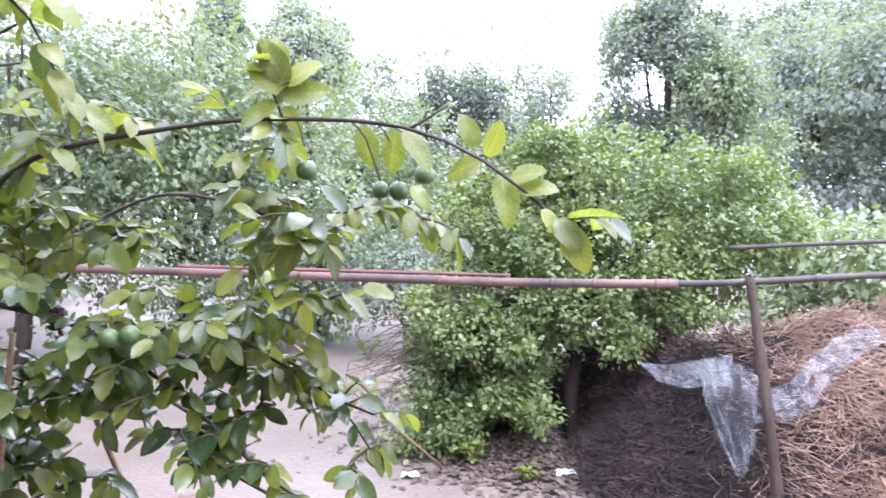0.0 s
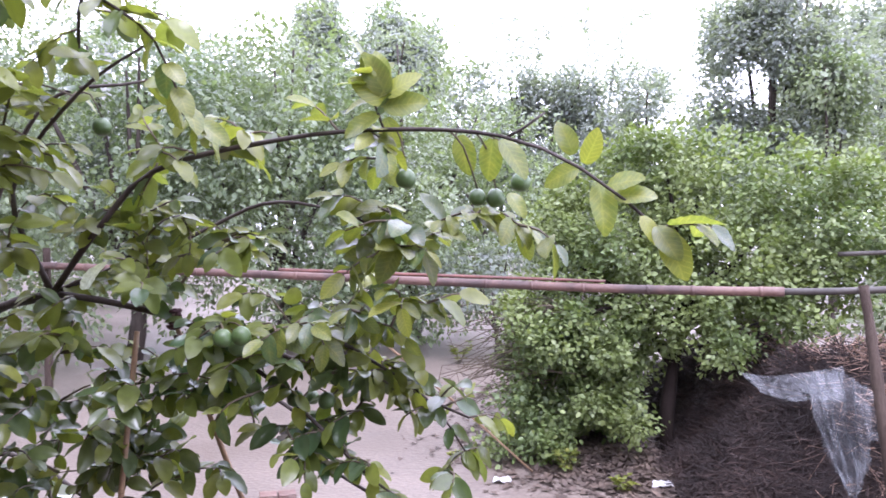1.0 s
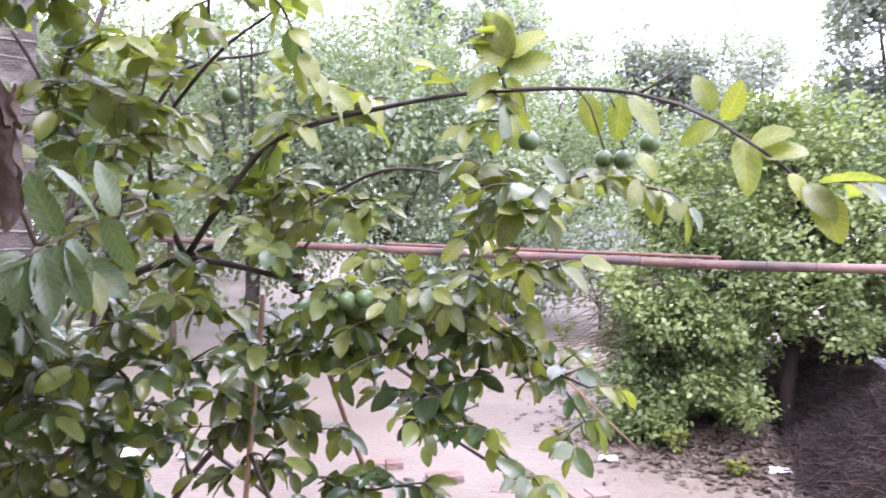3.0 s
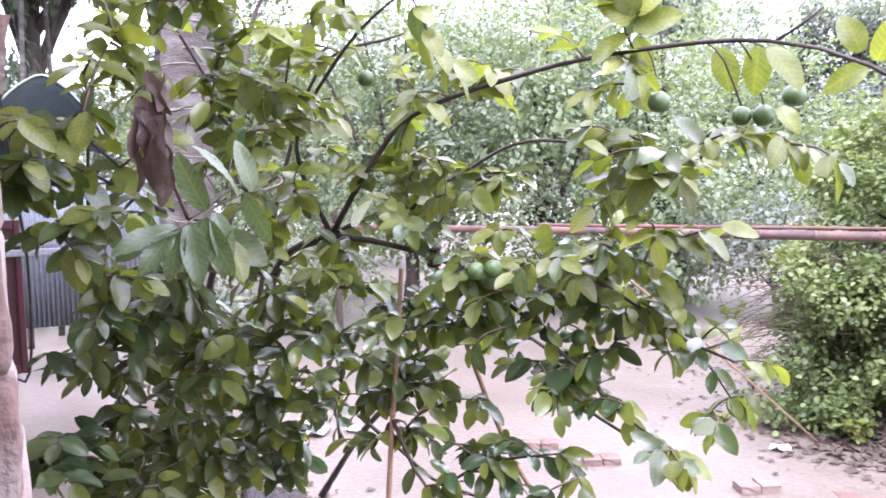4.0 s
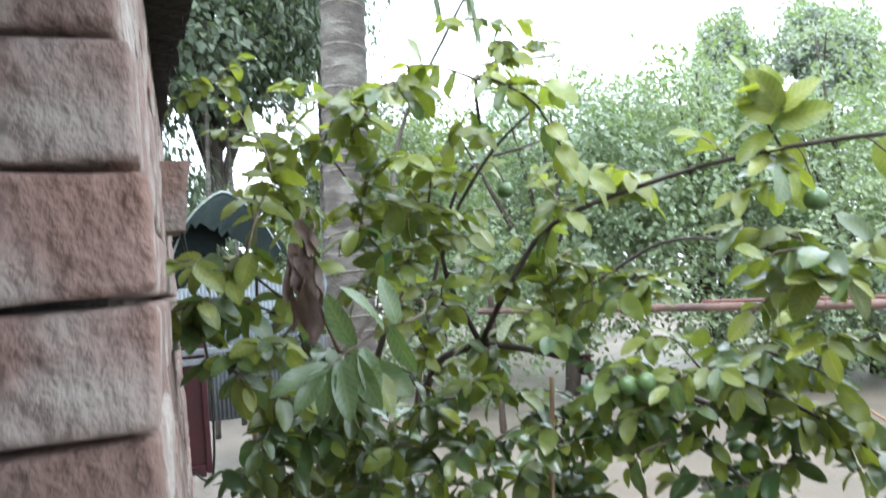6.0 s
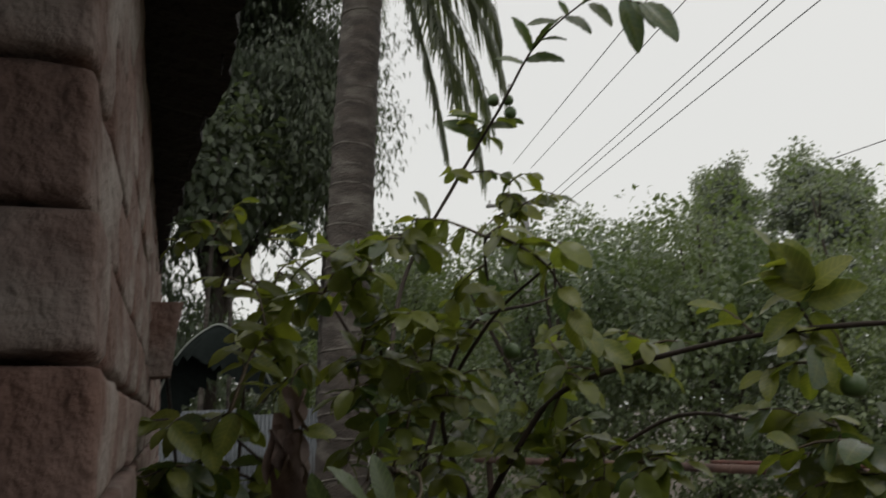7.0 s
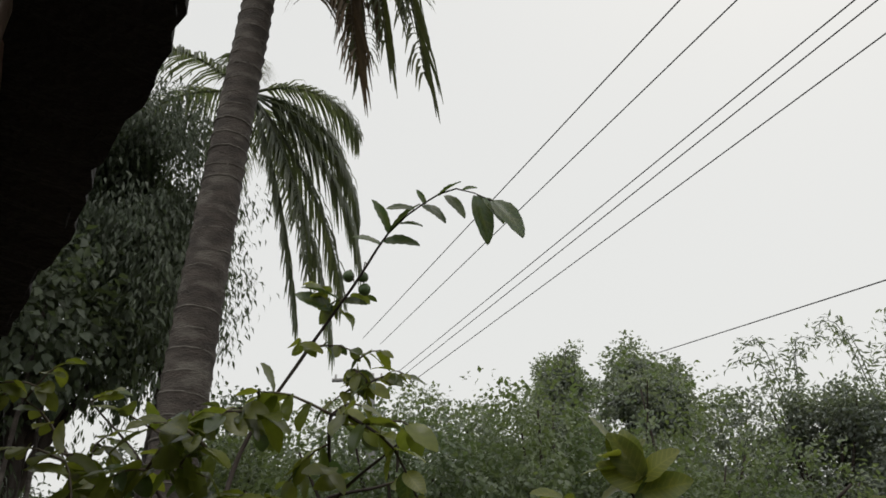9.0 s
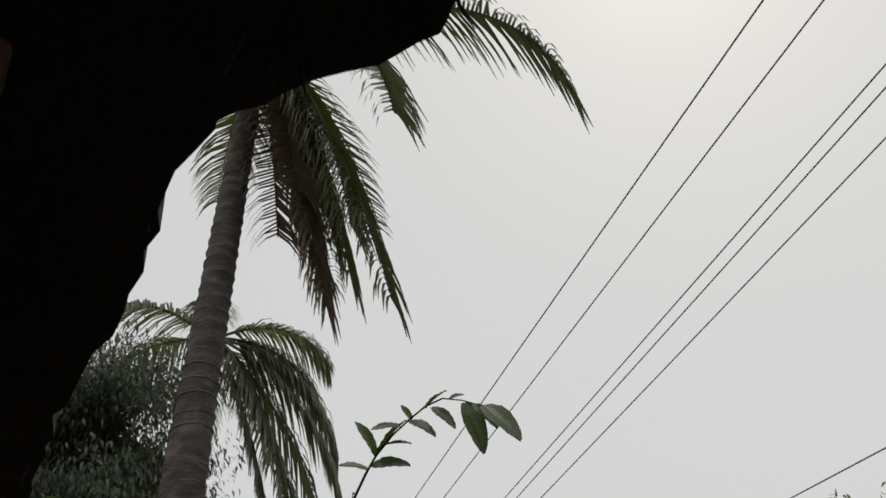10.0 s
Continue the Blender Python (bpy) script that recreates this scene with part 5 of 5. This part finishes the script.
def build_heap():
    heap = thing("straw_heap", (2.2, 4.2, 0), "brown heap of wet rotting straw under the fence", "straw heap")
    n = 84
    verts, faces = [], []
    for j in range(n):
        for i in range(n):
            x, y = 0.3 + 4.8 * i / (n - 1), 3.0 + 3.6 * j / (n - 1)
            verts.append((x, y, heap_height(x, y) + ground_height(x, y) - 0.02 + 0.035 * noise.noise(Vector((x * 11, y * 11, 2)))))
    for j in range(n - 1):
        for i in range(n - 1):
            a = j * n + i
            faces.append((a, a + 1, a + n + 1, a + n))
    hold(link_mesh("mound", verts, faces, M_heap), heap)
    rng = np.random.default_rng(9)
    m = 52000
    x, y = rng.uniform(0.6, 4.6, m), rng.uniform(3.15, 6.2, m)
    h = np.array([heap_height(a, b) for a, b in zip(x, y)])
    keep = h > 0.0
    x, y, h = x[keep], y[keep], h[keep]
    m = len(x)
    z = h + np.array([ground_height(a, b) for a, b in zip(x, y)]) + rng.uniform(-0.01, 0.045, m)
    yaw, el = rng.normal(0, 0.7, m) + 2.2 * np.sin(x * 3.1 + 1) + 1.7 * np.sin(y * 2.7 + x), rng.normal(-0.1, 0.45, m)
    d = np.stack([np.cos(yaw) * np.cos(el), np.sin(yaw) * np.cos(el), np.sin(el)], 1) * rng.uniform(0.04, 0.13, m)[:, None]
    c = np.stack([x, y, z], 1)
    side = np.cross(d, rng.normal(size=(m, 3)))
    side /= np.linalg.norm(side, axis=1, keepdims=True)
    up = np.cross(side, d)
    up /= np.linalg.norm(up, axis=1, keepdims=True)
    w = rng.uniform(0.0010, 0.0030, m)[:, None]
    vs = np.stack([c - d + side * w, c - d - side * w, c - d + up * w, c + d + side * w + up * 0.01, c + d - side * w + up * 0.01, c + d + up * (w + 0.01)], 1).reshape(-1, 3)
    o = np.arange(m)[:, None] * 6
    fs = np.concatenate([o + np.array([[0, 1, 4, 3]]), o + np.array([[1, 2, 5, 4]]), o + np.array([[2, 0, 3, 5]])])
    # the citrus canopy's shade on this side is put into a darker straw
    under_canopy = np.tile(x + rng.normal(0, 0.18, m) < 1.80, 3)
    fast_mesh("straw", vs, fs[~under_canopy], M_straw, heap)
    fast_mesh("rotten_straw", vs, fs[under_canopy], M_straw_shaded, heap)


build_heap()


def build_plastic():
    """A torn clear sheet bunched over the heap and hanging at the post."""
    ob = thing("plastic_sheet", (1.6, 3.85, 0.5), "crumpled clear plastic sheet draped over the straw heap", "plastic sheet")

    def sheet(name, spine_a, spine_b, fold, seed, label=""):
        r = random.Random(seed)
        a, b = spline(spine_a, 0.05), spline(spine_b, 0.05)
        n, m = 64, 30
        verts, faces = [], []
        for i in range(n):
            pa, pb = a[int(i / (n - 1) * (len(a) - 1))], b[int(i / (n - 1) * (len(b) - 1))]
            for j in range(m):
                t = j / (m - 1)
                q = pa.lerp(pb, t)
                k = 2.2 * abs(noise.noise(Vector((i * 0.06, j * 0.09, seed)))) + 1.2 * abs(noise.noise(Vector((i * 0.15, j * 0.06, seed + 3)))) - 0.6
                verts.append(q + Vector((0.3 * fold * k, -fold * k, 0.5 * fold * noise.noise(Vector((i * 0.2, j * 0.2, seed + 5))))))
        for i in range(n - 1):
            for j in range(m - 1):
                c = i * m + j
                faces.append((c, c + 1, c + m + 1, c + m))
        o = link_mesh(name, verts, faces, M_plastic, label=label)
        hold(o, ob)
        mod = o.modifiers.new("thick", "SOLIDIFY")
        mod.thickness = 0.0012

    sheet("hanging_flap", [(1.42, 3.92, 0.76), (1.50, 3.84, 0.82), (1.60, 3.76, 0.80), (1.68, 3.74, 0.72)], [(1.47, 3.70, 0.42), (1.51, 3.62, 0.30), (1.56, 3.58, 0.26), (1.62, 3.60, 0.44)], 0.03, 3)
    sheet("gathered_tail", [(1.62, 3.74, 0.66), (1.80, 3.66, 0.72), (1.98, 3.66, 0.92), (2.22, 3.66, 1.04)], [(1.66, 3.70, 0.50), (1.84, 3.60, 0.58), (2.02, 3.60, 0.80), (2.28, 3.60, 0.97)], 0.022, 7)
    sheet("spread_edge", [(1.22, 4.34, 0.70), (1.36, 4.24, 0.70), (1.52, 4.10, 0.76), (1.64, 3.98, 0.82)], [(1.30, 4.18, 0.62), (1.40, 4.08, 0.60), (1.50, 3.95, 0.64), (1.58, 3.82, 0.66)], 0.015, 11)


build_plastic()


# ---- bricks laid in the yard, scraps and litter ----
def build_yard_bricks():
    half = []
    for k in range(4):
        bm = box(0.092, 0.096, 0.05, cuts=2, jitter=0.003, seed=80 + k)
        me = bpy.data.meshes.new("half")
        bm.to_mesh(me)
        bm.free()
        me.materials.append(M_brick_wet)
        half.append(me)
    r = random.Random(15)
    for i, (x, y, turn, sink, two) in enumerate(((-1.34, 3.78, 24, 0.010, 1), (-0.97, 3.69, 30, 0.010, 1), (-0.61, 3.66, 8, -0.018, 1), (-0.21, 3.63, 34, 0.014, 1), (0.22, 3.72, 12, -0.02, 1))):
        z = ground_height(x, y) + sink
        b = thing("paving_brick", (x, y, z), "broken red brick sunk in the wet sand" if sink > 0 else "red brick almost buried in the wet sand", "brick", "bricks across the yard")
        b.rotation_euler = (0, 0, radians(turn))
        for s in (-1, 1):
            o = new("half", half[(i + s) % 4])
            o.parent = b
            o.matrix_basis = pose(s * 0.050, r.uniform(-0.004, 0.004), 0, r.uniform(-2, 2), r.uniform(-2, 2), r.uniform(-3, 3))


build_yard_bricks()


def build_scrap(name, x, y, size, label, mat, seed):
    """A crumpled scrap lying on the ground."""
    r = random.Random(seed)
    ob = thing(name, (x, y, ground_height(x, y)), label, "litter", "scraps on the ground")
    n = 7
    verts, faces = [], []
    for j in range(n):
        for i in range(n):
            u, v = i / (n - 1) - 0.5, j / (n - 1) - 0.5
            k = 1 + r.uniform(-0.15, 0.15)
            verts.append((u * size * 1.5 * k, v * size * k, 0.012 + abs(noise.noise(Vector((i * 0.7, j * 0.7, seed)))) * size * 0.55))
    faces = [(j * n + i, j * n + i + 1, (j + 1) * n + i + 1, (j + 1) * n + i) for j in range(n - 1) for i in range(n - 1)]
    o = link_mesh("sheet", verts, faces, mat, smooth=False)
    o.parent = ob
    mod = o.modifiers.new("thick", "SOLIDIFY")
    mod.thickness = 0.002


build_scrap("paper_scrap", 1.07, 4.23, 0.10, "crumpled white paper scrap on the litter", M_white, 1)
build_scrap("paper_scrap", 0.78, 4.20, 0.075, "torn white wrapper on the litter", M_white, 2)
build_scrap("plastic_bag", -2.68, 3.42, 0.16, "crumpled white plastic bag on the ground", M_white, 3)
build_scrap("paper_scrap", -0.13, 4.20, 0.07, "small white scrap on the sand", M_white, 4)
build_scrap("paper_scrap", -2.45, 3.55, 0.06, "small white scrap on the sand", M_white, 5)


def build_litter():
    rng = np.random.default_rng(33)
    spots = ((0.45, 4.90, 0.65, 0.5, 4200), (0.85, 4.35, 0.6, 0.32, 3600), (-2.2, 2.25, 0.35, 0.35, 900), (0.0, 6.3, 0.8, 0.9, 900), (-1.0, 4.6, 1.6, 1.0, 14))
    pos = np.concatenate([np.stack([rng.normal(x, sx * 0.6, n), rng.normal(y, sy * 0.6, n), np.zeros(n)], 1) for x, y, sx, sy, n in spots])
    pos[:, 2] = [ground_height(a, b) + 0.006 for a, b in pos[:, :2]]
    n = len(pos)
    axes = np.stack([rng.normal(size=n), rng.normal(size=n), rng.uniform(0, 0.25, n)], 1)
    normals = np.stack([rng.normal(0, 0.2, n), rng.normal(0, 0.2, n), np.ones(n)], 1)
    v, f = many_leaves(pos, axes, normals, rng.uniform(0.02, 0.07, n), LEAF_SMALL)
    v[:, 2] = np.maximum(v[:, 2], np.repeat(pos[:, 2], 5) - 0.002)
    ob = fast_mesh("leaf_litter", v, f, M_litter)
    tagged(ob, "dark fallen leaves and twigs on the wet earth", "leaf litter", kind="stuff")


build_litter()


def build_mulch():
    """A low mound of dark wet mulch at the foot of the guava."""
    ob = thing("mulch_heap", (-2.15, 2.25, 0), "low dark heap of wet mulch at the guava's foot", "mulch")
    n = 64
    verts, faces = [], []
    for j in range(n):
        for i in range(n):
            u, v = 2 * i / (n - 1) - 1, 2 * j / (n - 1) - 1
            x, y = -2.2 + 0.62 * u, 2.2 + 0.62 * v
            k = max(0.0, 1 - (u * u + v * v) * (1.25 + 0.9 * noise.noise(Vector((u * 3, v * 3, 3))) + 0.5 * noise.noise(Vector((u * 9, v * 9, 5)))))
            verts.append((x, y, ground_height(x, y) - 0.012 + 0.09 * k + 0.05 * min(1, 2 * k) * noise.noise(Vector((x * 11, y * 11, 7))) + 0.02 * min(1, 3 * k) * noise.noise(Vector((x * 31, y * 31, 9)))))
    faces = [(j * n + i, j * n + i + 1, (j + 1) * n + i + 1, (j + 1) * n + i) for j in range(n - 1) for i in range(n - 1)]
    hold(link_mesh("mound", verts, faces, M_mulch), ob)


build_mulch()


# ---- dead leaves hanging in the guava ----
def build_dead_leaves():
    ob = thing("dead_leaf_bunch", (-0.69, 0.62, 1.58), "bunch of withered brown leaves hanging in the guava", "dead leaves")
    r = random.Random(6)
    for i in range(19):
        verts, faces = [], []
        n = 11
        o = Vector((-0.69 + r.uniform(-0.014, 0.014), 0.62 + r.uniform(-0.014, 0.014), 1.60 - r.uniform(0, 0.085)))
        length, w, a = r.uniform(0.04, 0.085), r.uniform(0.007, 0.015), r.uniform(0, 3.1)
        lean = Vector((r.uniform(-0.10, 0.22), r.uniform(-0.12, 0.12), -1))
        for j in range(n):
            t = j / (n - 1)
            q = o + lean * length * t + Vector((0.004 * math.sin(t * 6 + i), 0.004 * math.cos(t * 5 + i), 0))
            a += r.uniform(-0.1, 0.35)
            s = Vector((math.cos(a), math.sin(a), 0)) * w * math.sin(math.pi * (0.12 + 0.86 * t)) ** 0.6
            e = Vector((-s.y, s.x, 0)) * 0.7
            verts += [q + s, q + e * 0.5, q - s]
        for j in range(n - 1):
            b = 3 * j
            faces += [(b, b + 1, b + 4, b + 3), (b + 1, b + 2, b + 5, b + 4)]
        hold(link_mesh("dead_leaf", verts, faces, M_dead), ob)
    v, f = tube(spline([(-0.70, 0.68, 1.42), (-0.705, 0.65, 1.50), (-0.695, 0.63, 1.57), (-0.69, 0.62, 1.60)], 0.02), 0.003, 0.002, 5)
    hold(link_mesh("stalk", v, f, M_twig), ob)


build_dead_leaves()


# ---- left side of the yard: tin fence, red shutter, arched hood ----
def build_tin_fence():
    r = random.Random(2)
    p0, p1 = Vector(polar(66, 6.6)), Vector(polar(46.5, 6.3))
    run = (p1 - p0)
    length = run.length
    d = run.normalized()
    out = Vector((-d.y, d.x, 0)) * -1
    n = 5
    w = length / n
    for k in range(n):
        o = p0 + d * w * k
        sheet = thing("tin_sheet", o, "pale corrugated tin sheet standing as a fence", "fence panel", "tin fence")
        verts, faces = [], []
        cols = 56
        z0, z1 = 0.42 + r.uniform(-0.05, 0.05), 1.62 + r.uniform(-0.06, 0.06)
        for j, z in enumerate((z0, (z0 + z1) / 2, z1)):
            for i in range(cols + 1):
                q = o + d * (w + 0.03) * i / cols + out * (0.012 * math.sin(i * math.pi / 2) + 0.004 * k)
                verts.append((q.x, q.y, z))
        for j in range(2):
            for i in range(cols):
                a = j * (cols + 1) + i
                faces.append((a, a + 1, a + cols + 2, a + cols + 1))
        o2 = link_mesh("sheet", verts, faces, M_tin)
        hold(o2, sheet)
        mod = o2.modifiers.new("thick", "SOLIDIFY")
        mod.thickness = 0.002
        q = o - out * 0.05
        v, f = tube([Vector((q.x, q.y, -0.05)), Vector((q.x, q.y, 1.0)), Vector((q.x, q.y, 1.7))], 0.03, 0.025, 8, 0.05)
        hold(link_mesh("post", v, f, M_bamboo), sheet)


build_tin_fence()


def build_shutter():
    """An opened shutter that stands out from the wall, on a metal rail."""
    ob = thing("window_shutter", on_wall(2.35, 0.0, 1.05), "dark red shutter opened out from the brick wall", "shutter")
    bm = box(0.022, 0.14, 0.52, bevel=0.004)
    o = part("panel", bm, M_red)
    o.matrix_world = Matrix.Translation(on_wall(2.35, -0.003, 1.12)) @ pose(0, 0, 0, 0, 0, WALL_TURN)
    hold(o, ob)
    for dn in (-0.07, 0.065):
        o = part("stile", box(0.03, 0.02, 0.52, bevel=0.003), M_red)
        o.matrix_world = Matrix.Translation(on_wall(2.338, dn, 1.12)) @ pose(0, 0, 0, 0, 0, WALL_TURN)
        hold(o, ob)
    for dz in (-0.245, 0.245):
        o = part("rail", box(0.03, 0.11, 0.03, bevel=0.003), M_red)
        o.matrix_world = Matrix.Translation(on_wall(2.337, -0.003, 1.12 + dz)) @ pose(0, 0, 0, 0, 0, WALL_TURN)
        hold(o, ob)
    bar = thing("metal_bar", on_wall(2.2, 0.0, 1.20), "dull aluminium bar fixed across the red shutter", "bar")
    for dz in (0, 0.035):
        o = part("strip", box(0.02, 0.26, 0.022, bevel=0.003), M_alu)
        o.matrix_world = Matrix.Translation(on_wall(2.30, 0.06, 1.27 + dz)) @ pose(0, 0, 0, 0, 0, WALL_TURN)
        hold(o, bar)
    cable = thing("cable", on_wall(1.6, 0.0, 1.7), "black cable hanging on the brick wall", "cable")
    v, f = tube(spline([on_wall(1.3, 0.02, 1.66), on_wall(1.6, 0.05, 1.45), on_wall(1.9, 0.075, 1.25), on_wall(2.2, 0.08, 0.95), on_wall(2.28, 0.06, 0.84), on_wall(2.3, 0.01, 0.88)], 0.05), 0.0045, 0.0045, 6)
    hold(link_mesh("wire", v, f, M_black), cable)


build_shutter()


def build_hood():
    """A dark arched hood with a pale rim, shaped like a large leaf."""
    base = Vector((-4.12, 2.36, 0))
    ob = thing("arched_hood", (base.x, base.y, 0), "large dark arched hood with a pale rim on an added stem", "plant")
    ribs = spline([(-4.12, 2.36, 1.6), (-4.02, 2.48, 1.95), (-3.86, 2.60, 2.12), (-3.77, 2.68, 2.10), (-3.69, 2.80, 1.95), (-3.64, 2.90, 1.75)], 0.02)
    # stem added to carry the hood; the midrib is its rim, the blade its cover
    v, f = tube([Vector((base.x, base.y, -0.05)), Vector((base.x, base.y, 0.8)), Vector((base.x, base.y, 1.65))], 0.06, 0.04, 10, 0.04)
    hold(link_mesh("stem", v, f, M_palm_trunk), ob)
    v, f = tube(ribs, 0.009, 0.004, 7)
    hold(link_mesh("midrib", v, f, material("pale_hood_rim", (0.30, 0.33, 0.30), 0.4, scale=8, bump=0.1), label="pale arching rim of the hood"), ob)
    verts, faces = [], []
    n, m = len(ribs), 6
    for i, p in enumerate(ribs):
        s = i / (n - 1)
        w = 0.20 * math.sin(math.pi * min(1, 0.05 + 0.92 * s)) ** 0.6 * (1 + 0.08 * math.sin(i * 1.7))
        for j in range(-m, m + 1):
            t = j / m
            depth = Vector((0.35 * t * w, 0.75 * t * w, -abs(t) ** 0.8 * w * (1.0 + 0.1 * math.sin(i * 2.3))))
            verts.append(p + depth - Vector((0, 0, 0.005)))
    k = 2 * m + 1
    faces = [(i * k + j, i * k + j + 1, (i + 1) * k + j + 1, (i + 1) * k + j) for i in range(n - 1) for j in range(k - 1)]
    hold(link_mesh("blade", verts, faces, M_hood), ob)


build_hood()


# ---- power line ----
def build_power_line():
    pole = thing("utility_pole", (-10.02, 16.12, 0), "grey concrete power pole with two cross-arms", "utility pole")
    v, f = tube([Vector((-10.02, 16.12, z)) for z in (-0.2, 3, 6, 7.1)], 0.16, 0.10, 10)
    hold(link_mesh("shaft", v, f, M_concrete), pole)
    d = Vector((0.86, 0.5, 0)).normalized()
    for z in (6.92,):
        c = Vector((-10.02, 16.0, z))
        v, f = tube([c - d * 0.95, c, c + d * 0.95], 0.05, 0.05, 4)
        arm = hold(link_mesh("cross_arm", v, f, M_concrete), pole)
        for k in (-0.85, 0.35, 0.88):
            q = c + d * k
            v, f = tube([q, q + Vector((0, 0, 0.08)), q + Vector((0, 0, 0.16))], 0.035, 0.025, 8)
            hold(link_mesh("insulator", v, f, M_white), arm)
    ends = (((-10.24, 16.08, 8.13), (-0.22, 6.19, 6.9)), ((-9.84, 16.32, 7.95), (0.29, 6.48, 6.9)), ((-9.43, 16.56, 7.16), (1.37, 7.08, 6.9)),
            ((-9.32, 16.62, 7.05), (1.58, 7.20, 6.9)), ((-9.33, 16.62, 6.70), (1.67, 7.82, 6.9)))
    for i, (a, b) in enumerate(ends):
        a, b = Vector(a), Vector(b)
        e = b + (b - a) * 1.6
        w = thing("power_cable", a, "thin dark overhead power cable", "cable", "power cables")
        n = 14
        pts = [a.lerp(e, k / n) for k in range(n + 1)]
        v, f = tube(pts, 0.009, 0.009, 6)
        hold(link_mesh("wire", v, f, M_wire), w)
    a, b = Vector((-4.29, 29.75, 10.41)), Vector((2.22, 17.92, 7.57))
    w = thing("power_cable", a, "thin dark overhead cable over the far trees", "cable", "power cables")
    v, f = tube([a - (b - a) * 0.2, a, b, b + (b - a) * 0.9], 0.022, 0.016, 5)
    hold(link_mesh("wire", v, f, M_wire), w)


build_power_line()


# ---- bricks of the wall beside the opening ----
def build_wall_bricks():
    long_b = [brick_mesh("brick", 0.115, 0.244, 0.078, 10 + k) for k in range(5)]
    head_b = [brick_mesh("brick", 0.235, 0.122, 0.078, 30 + k) for k in range(5)]
    r = random.Random(21)
    z, course = 0.016, 0
    while z < 2.02:
        rows = []
        if course % 2:
            rows.append((long_b, 0.0575, -0.12))
        else:
            rows += [(head_b, 0.1175, -0.057), (head_b, 0.1175, -0.183)]
        for meshes, a, n in rows:
            b = new("brick", r.choice(meshes))
            b.parent = wall_front
            b.matrix_parent_inverse = wall_front.matrix_world.inverted()
            b.matrix_basis = Matrix.Translation(on_wall(a - 0.02 + r.uniform(0.0, 0.014), n - 0.009 - 0.022 * (z - 1.2) + r.uniform(-0.002, 0.004), z + 0.035)) @ pose(0, 0, 0, r.uniform(-0.8, 0.8), r.uniform(-0.8, 0.8), WALL_TURN + r.uniform(-1.5, 1.5))
        # the outer face farther along
        a = 0.25 if not course % 2 else 0.125
        while a < 3.2 and z > 0.5:
            b = new("brick", r.choice(long_b))
            b.parent = wall_front
            b.matrix_parent_inverse = wall_front.matrix_world.inverted()
            b.matrix_basis = Matrix.Translation(on_wall(a + 0.12, -0.0635 - 0.022 * (z - 1.2) + r.uniform(-0.003, 0.003), z + 0.035)) @ pose(0, 0, 0, 0, 0, WALL_TURN + 90)
            a += 0.25
        z += 0.0835
        course += 1
    corbel = thing("corbel_brick", on_wall(1.25, 0.0, 1.74), "brick jutting out of the house wall", "brick")
    bm = box(0.16, 0.17, 0.155, cuts=2, jitter=0.003, seed=9)
    for v in bm.verts:
        if v.co.z < 0.03:
            v.co.y *= 0.86 + v.co.z
    o = part("block", bm, M_brick)
    o.matrix_world = Matrix.Translation(on_wall(1.30, -0.04, 1.738)) @ pose(0, 0, 0, 0, 0, WALL_TURN)
    hold(o, corbel)


bpy.context.view_layer.update()
build_wall_bricks()
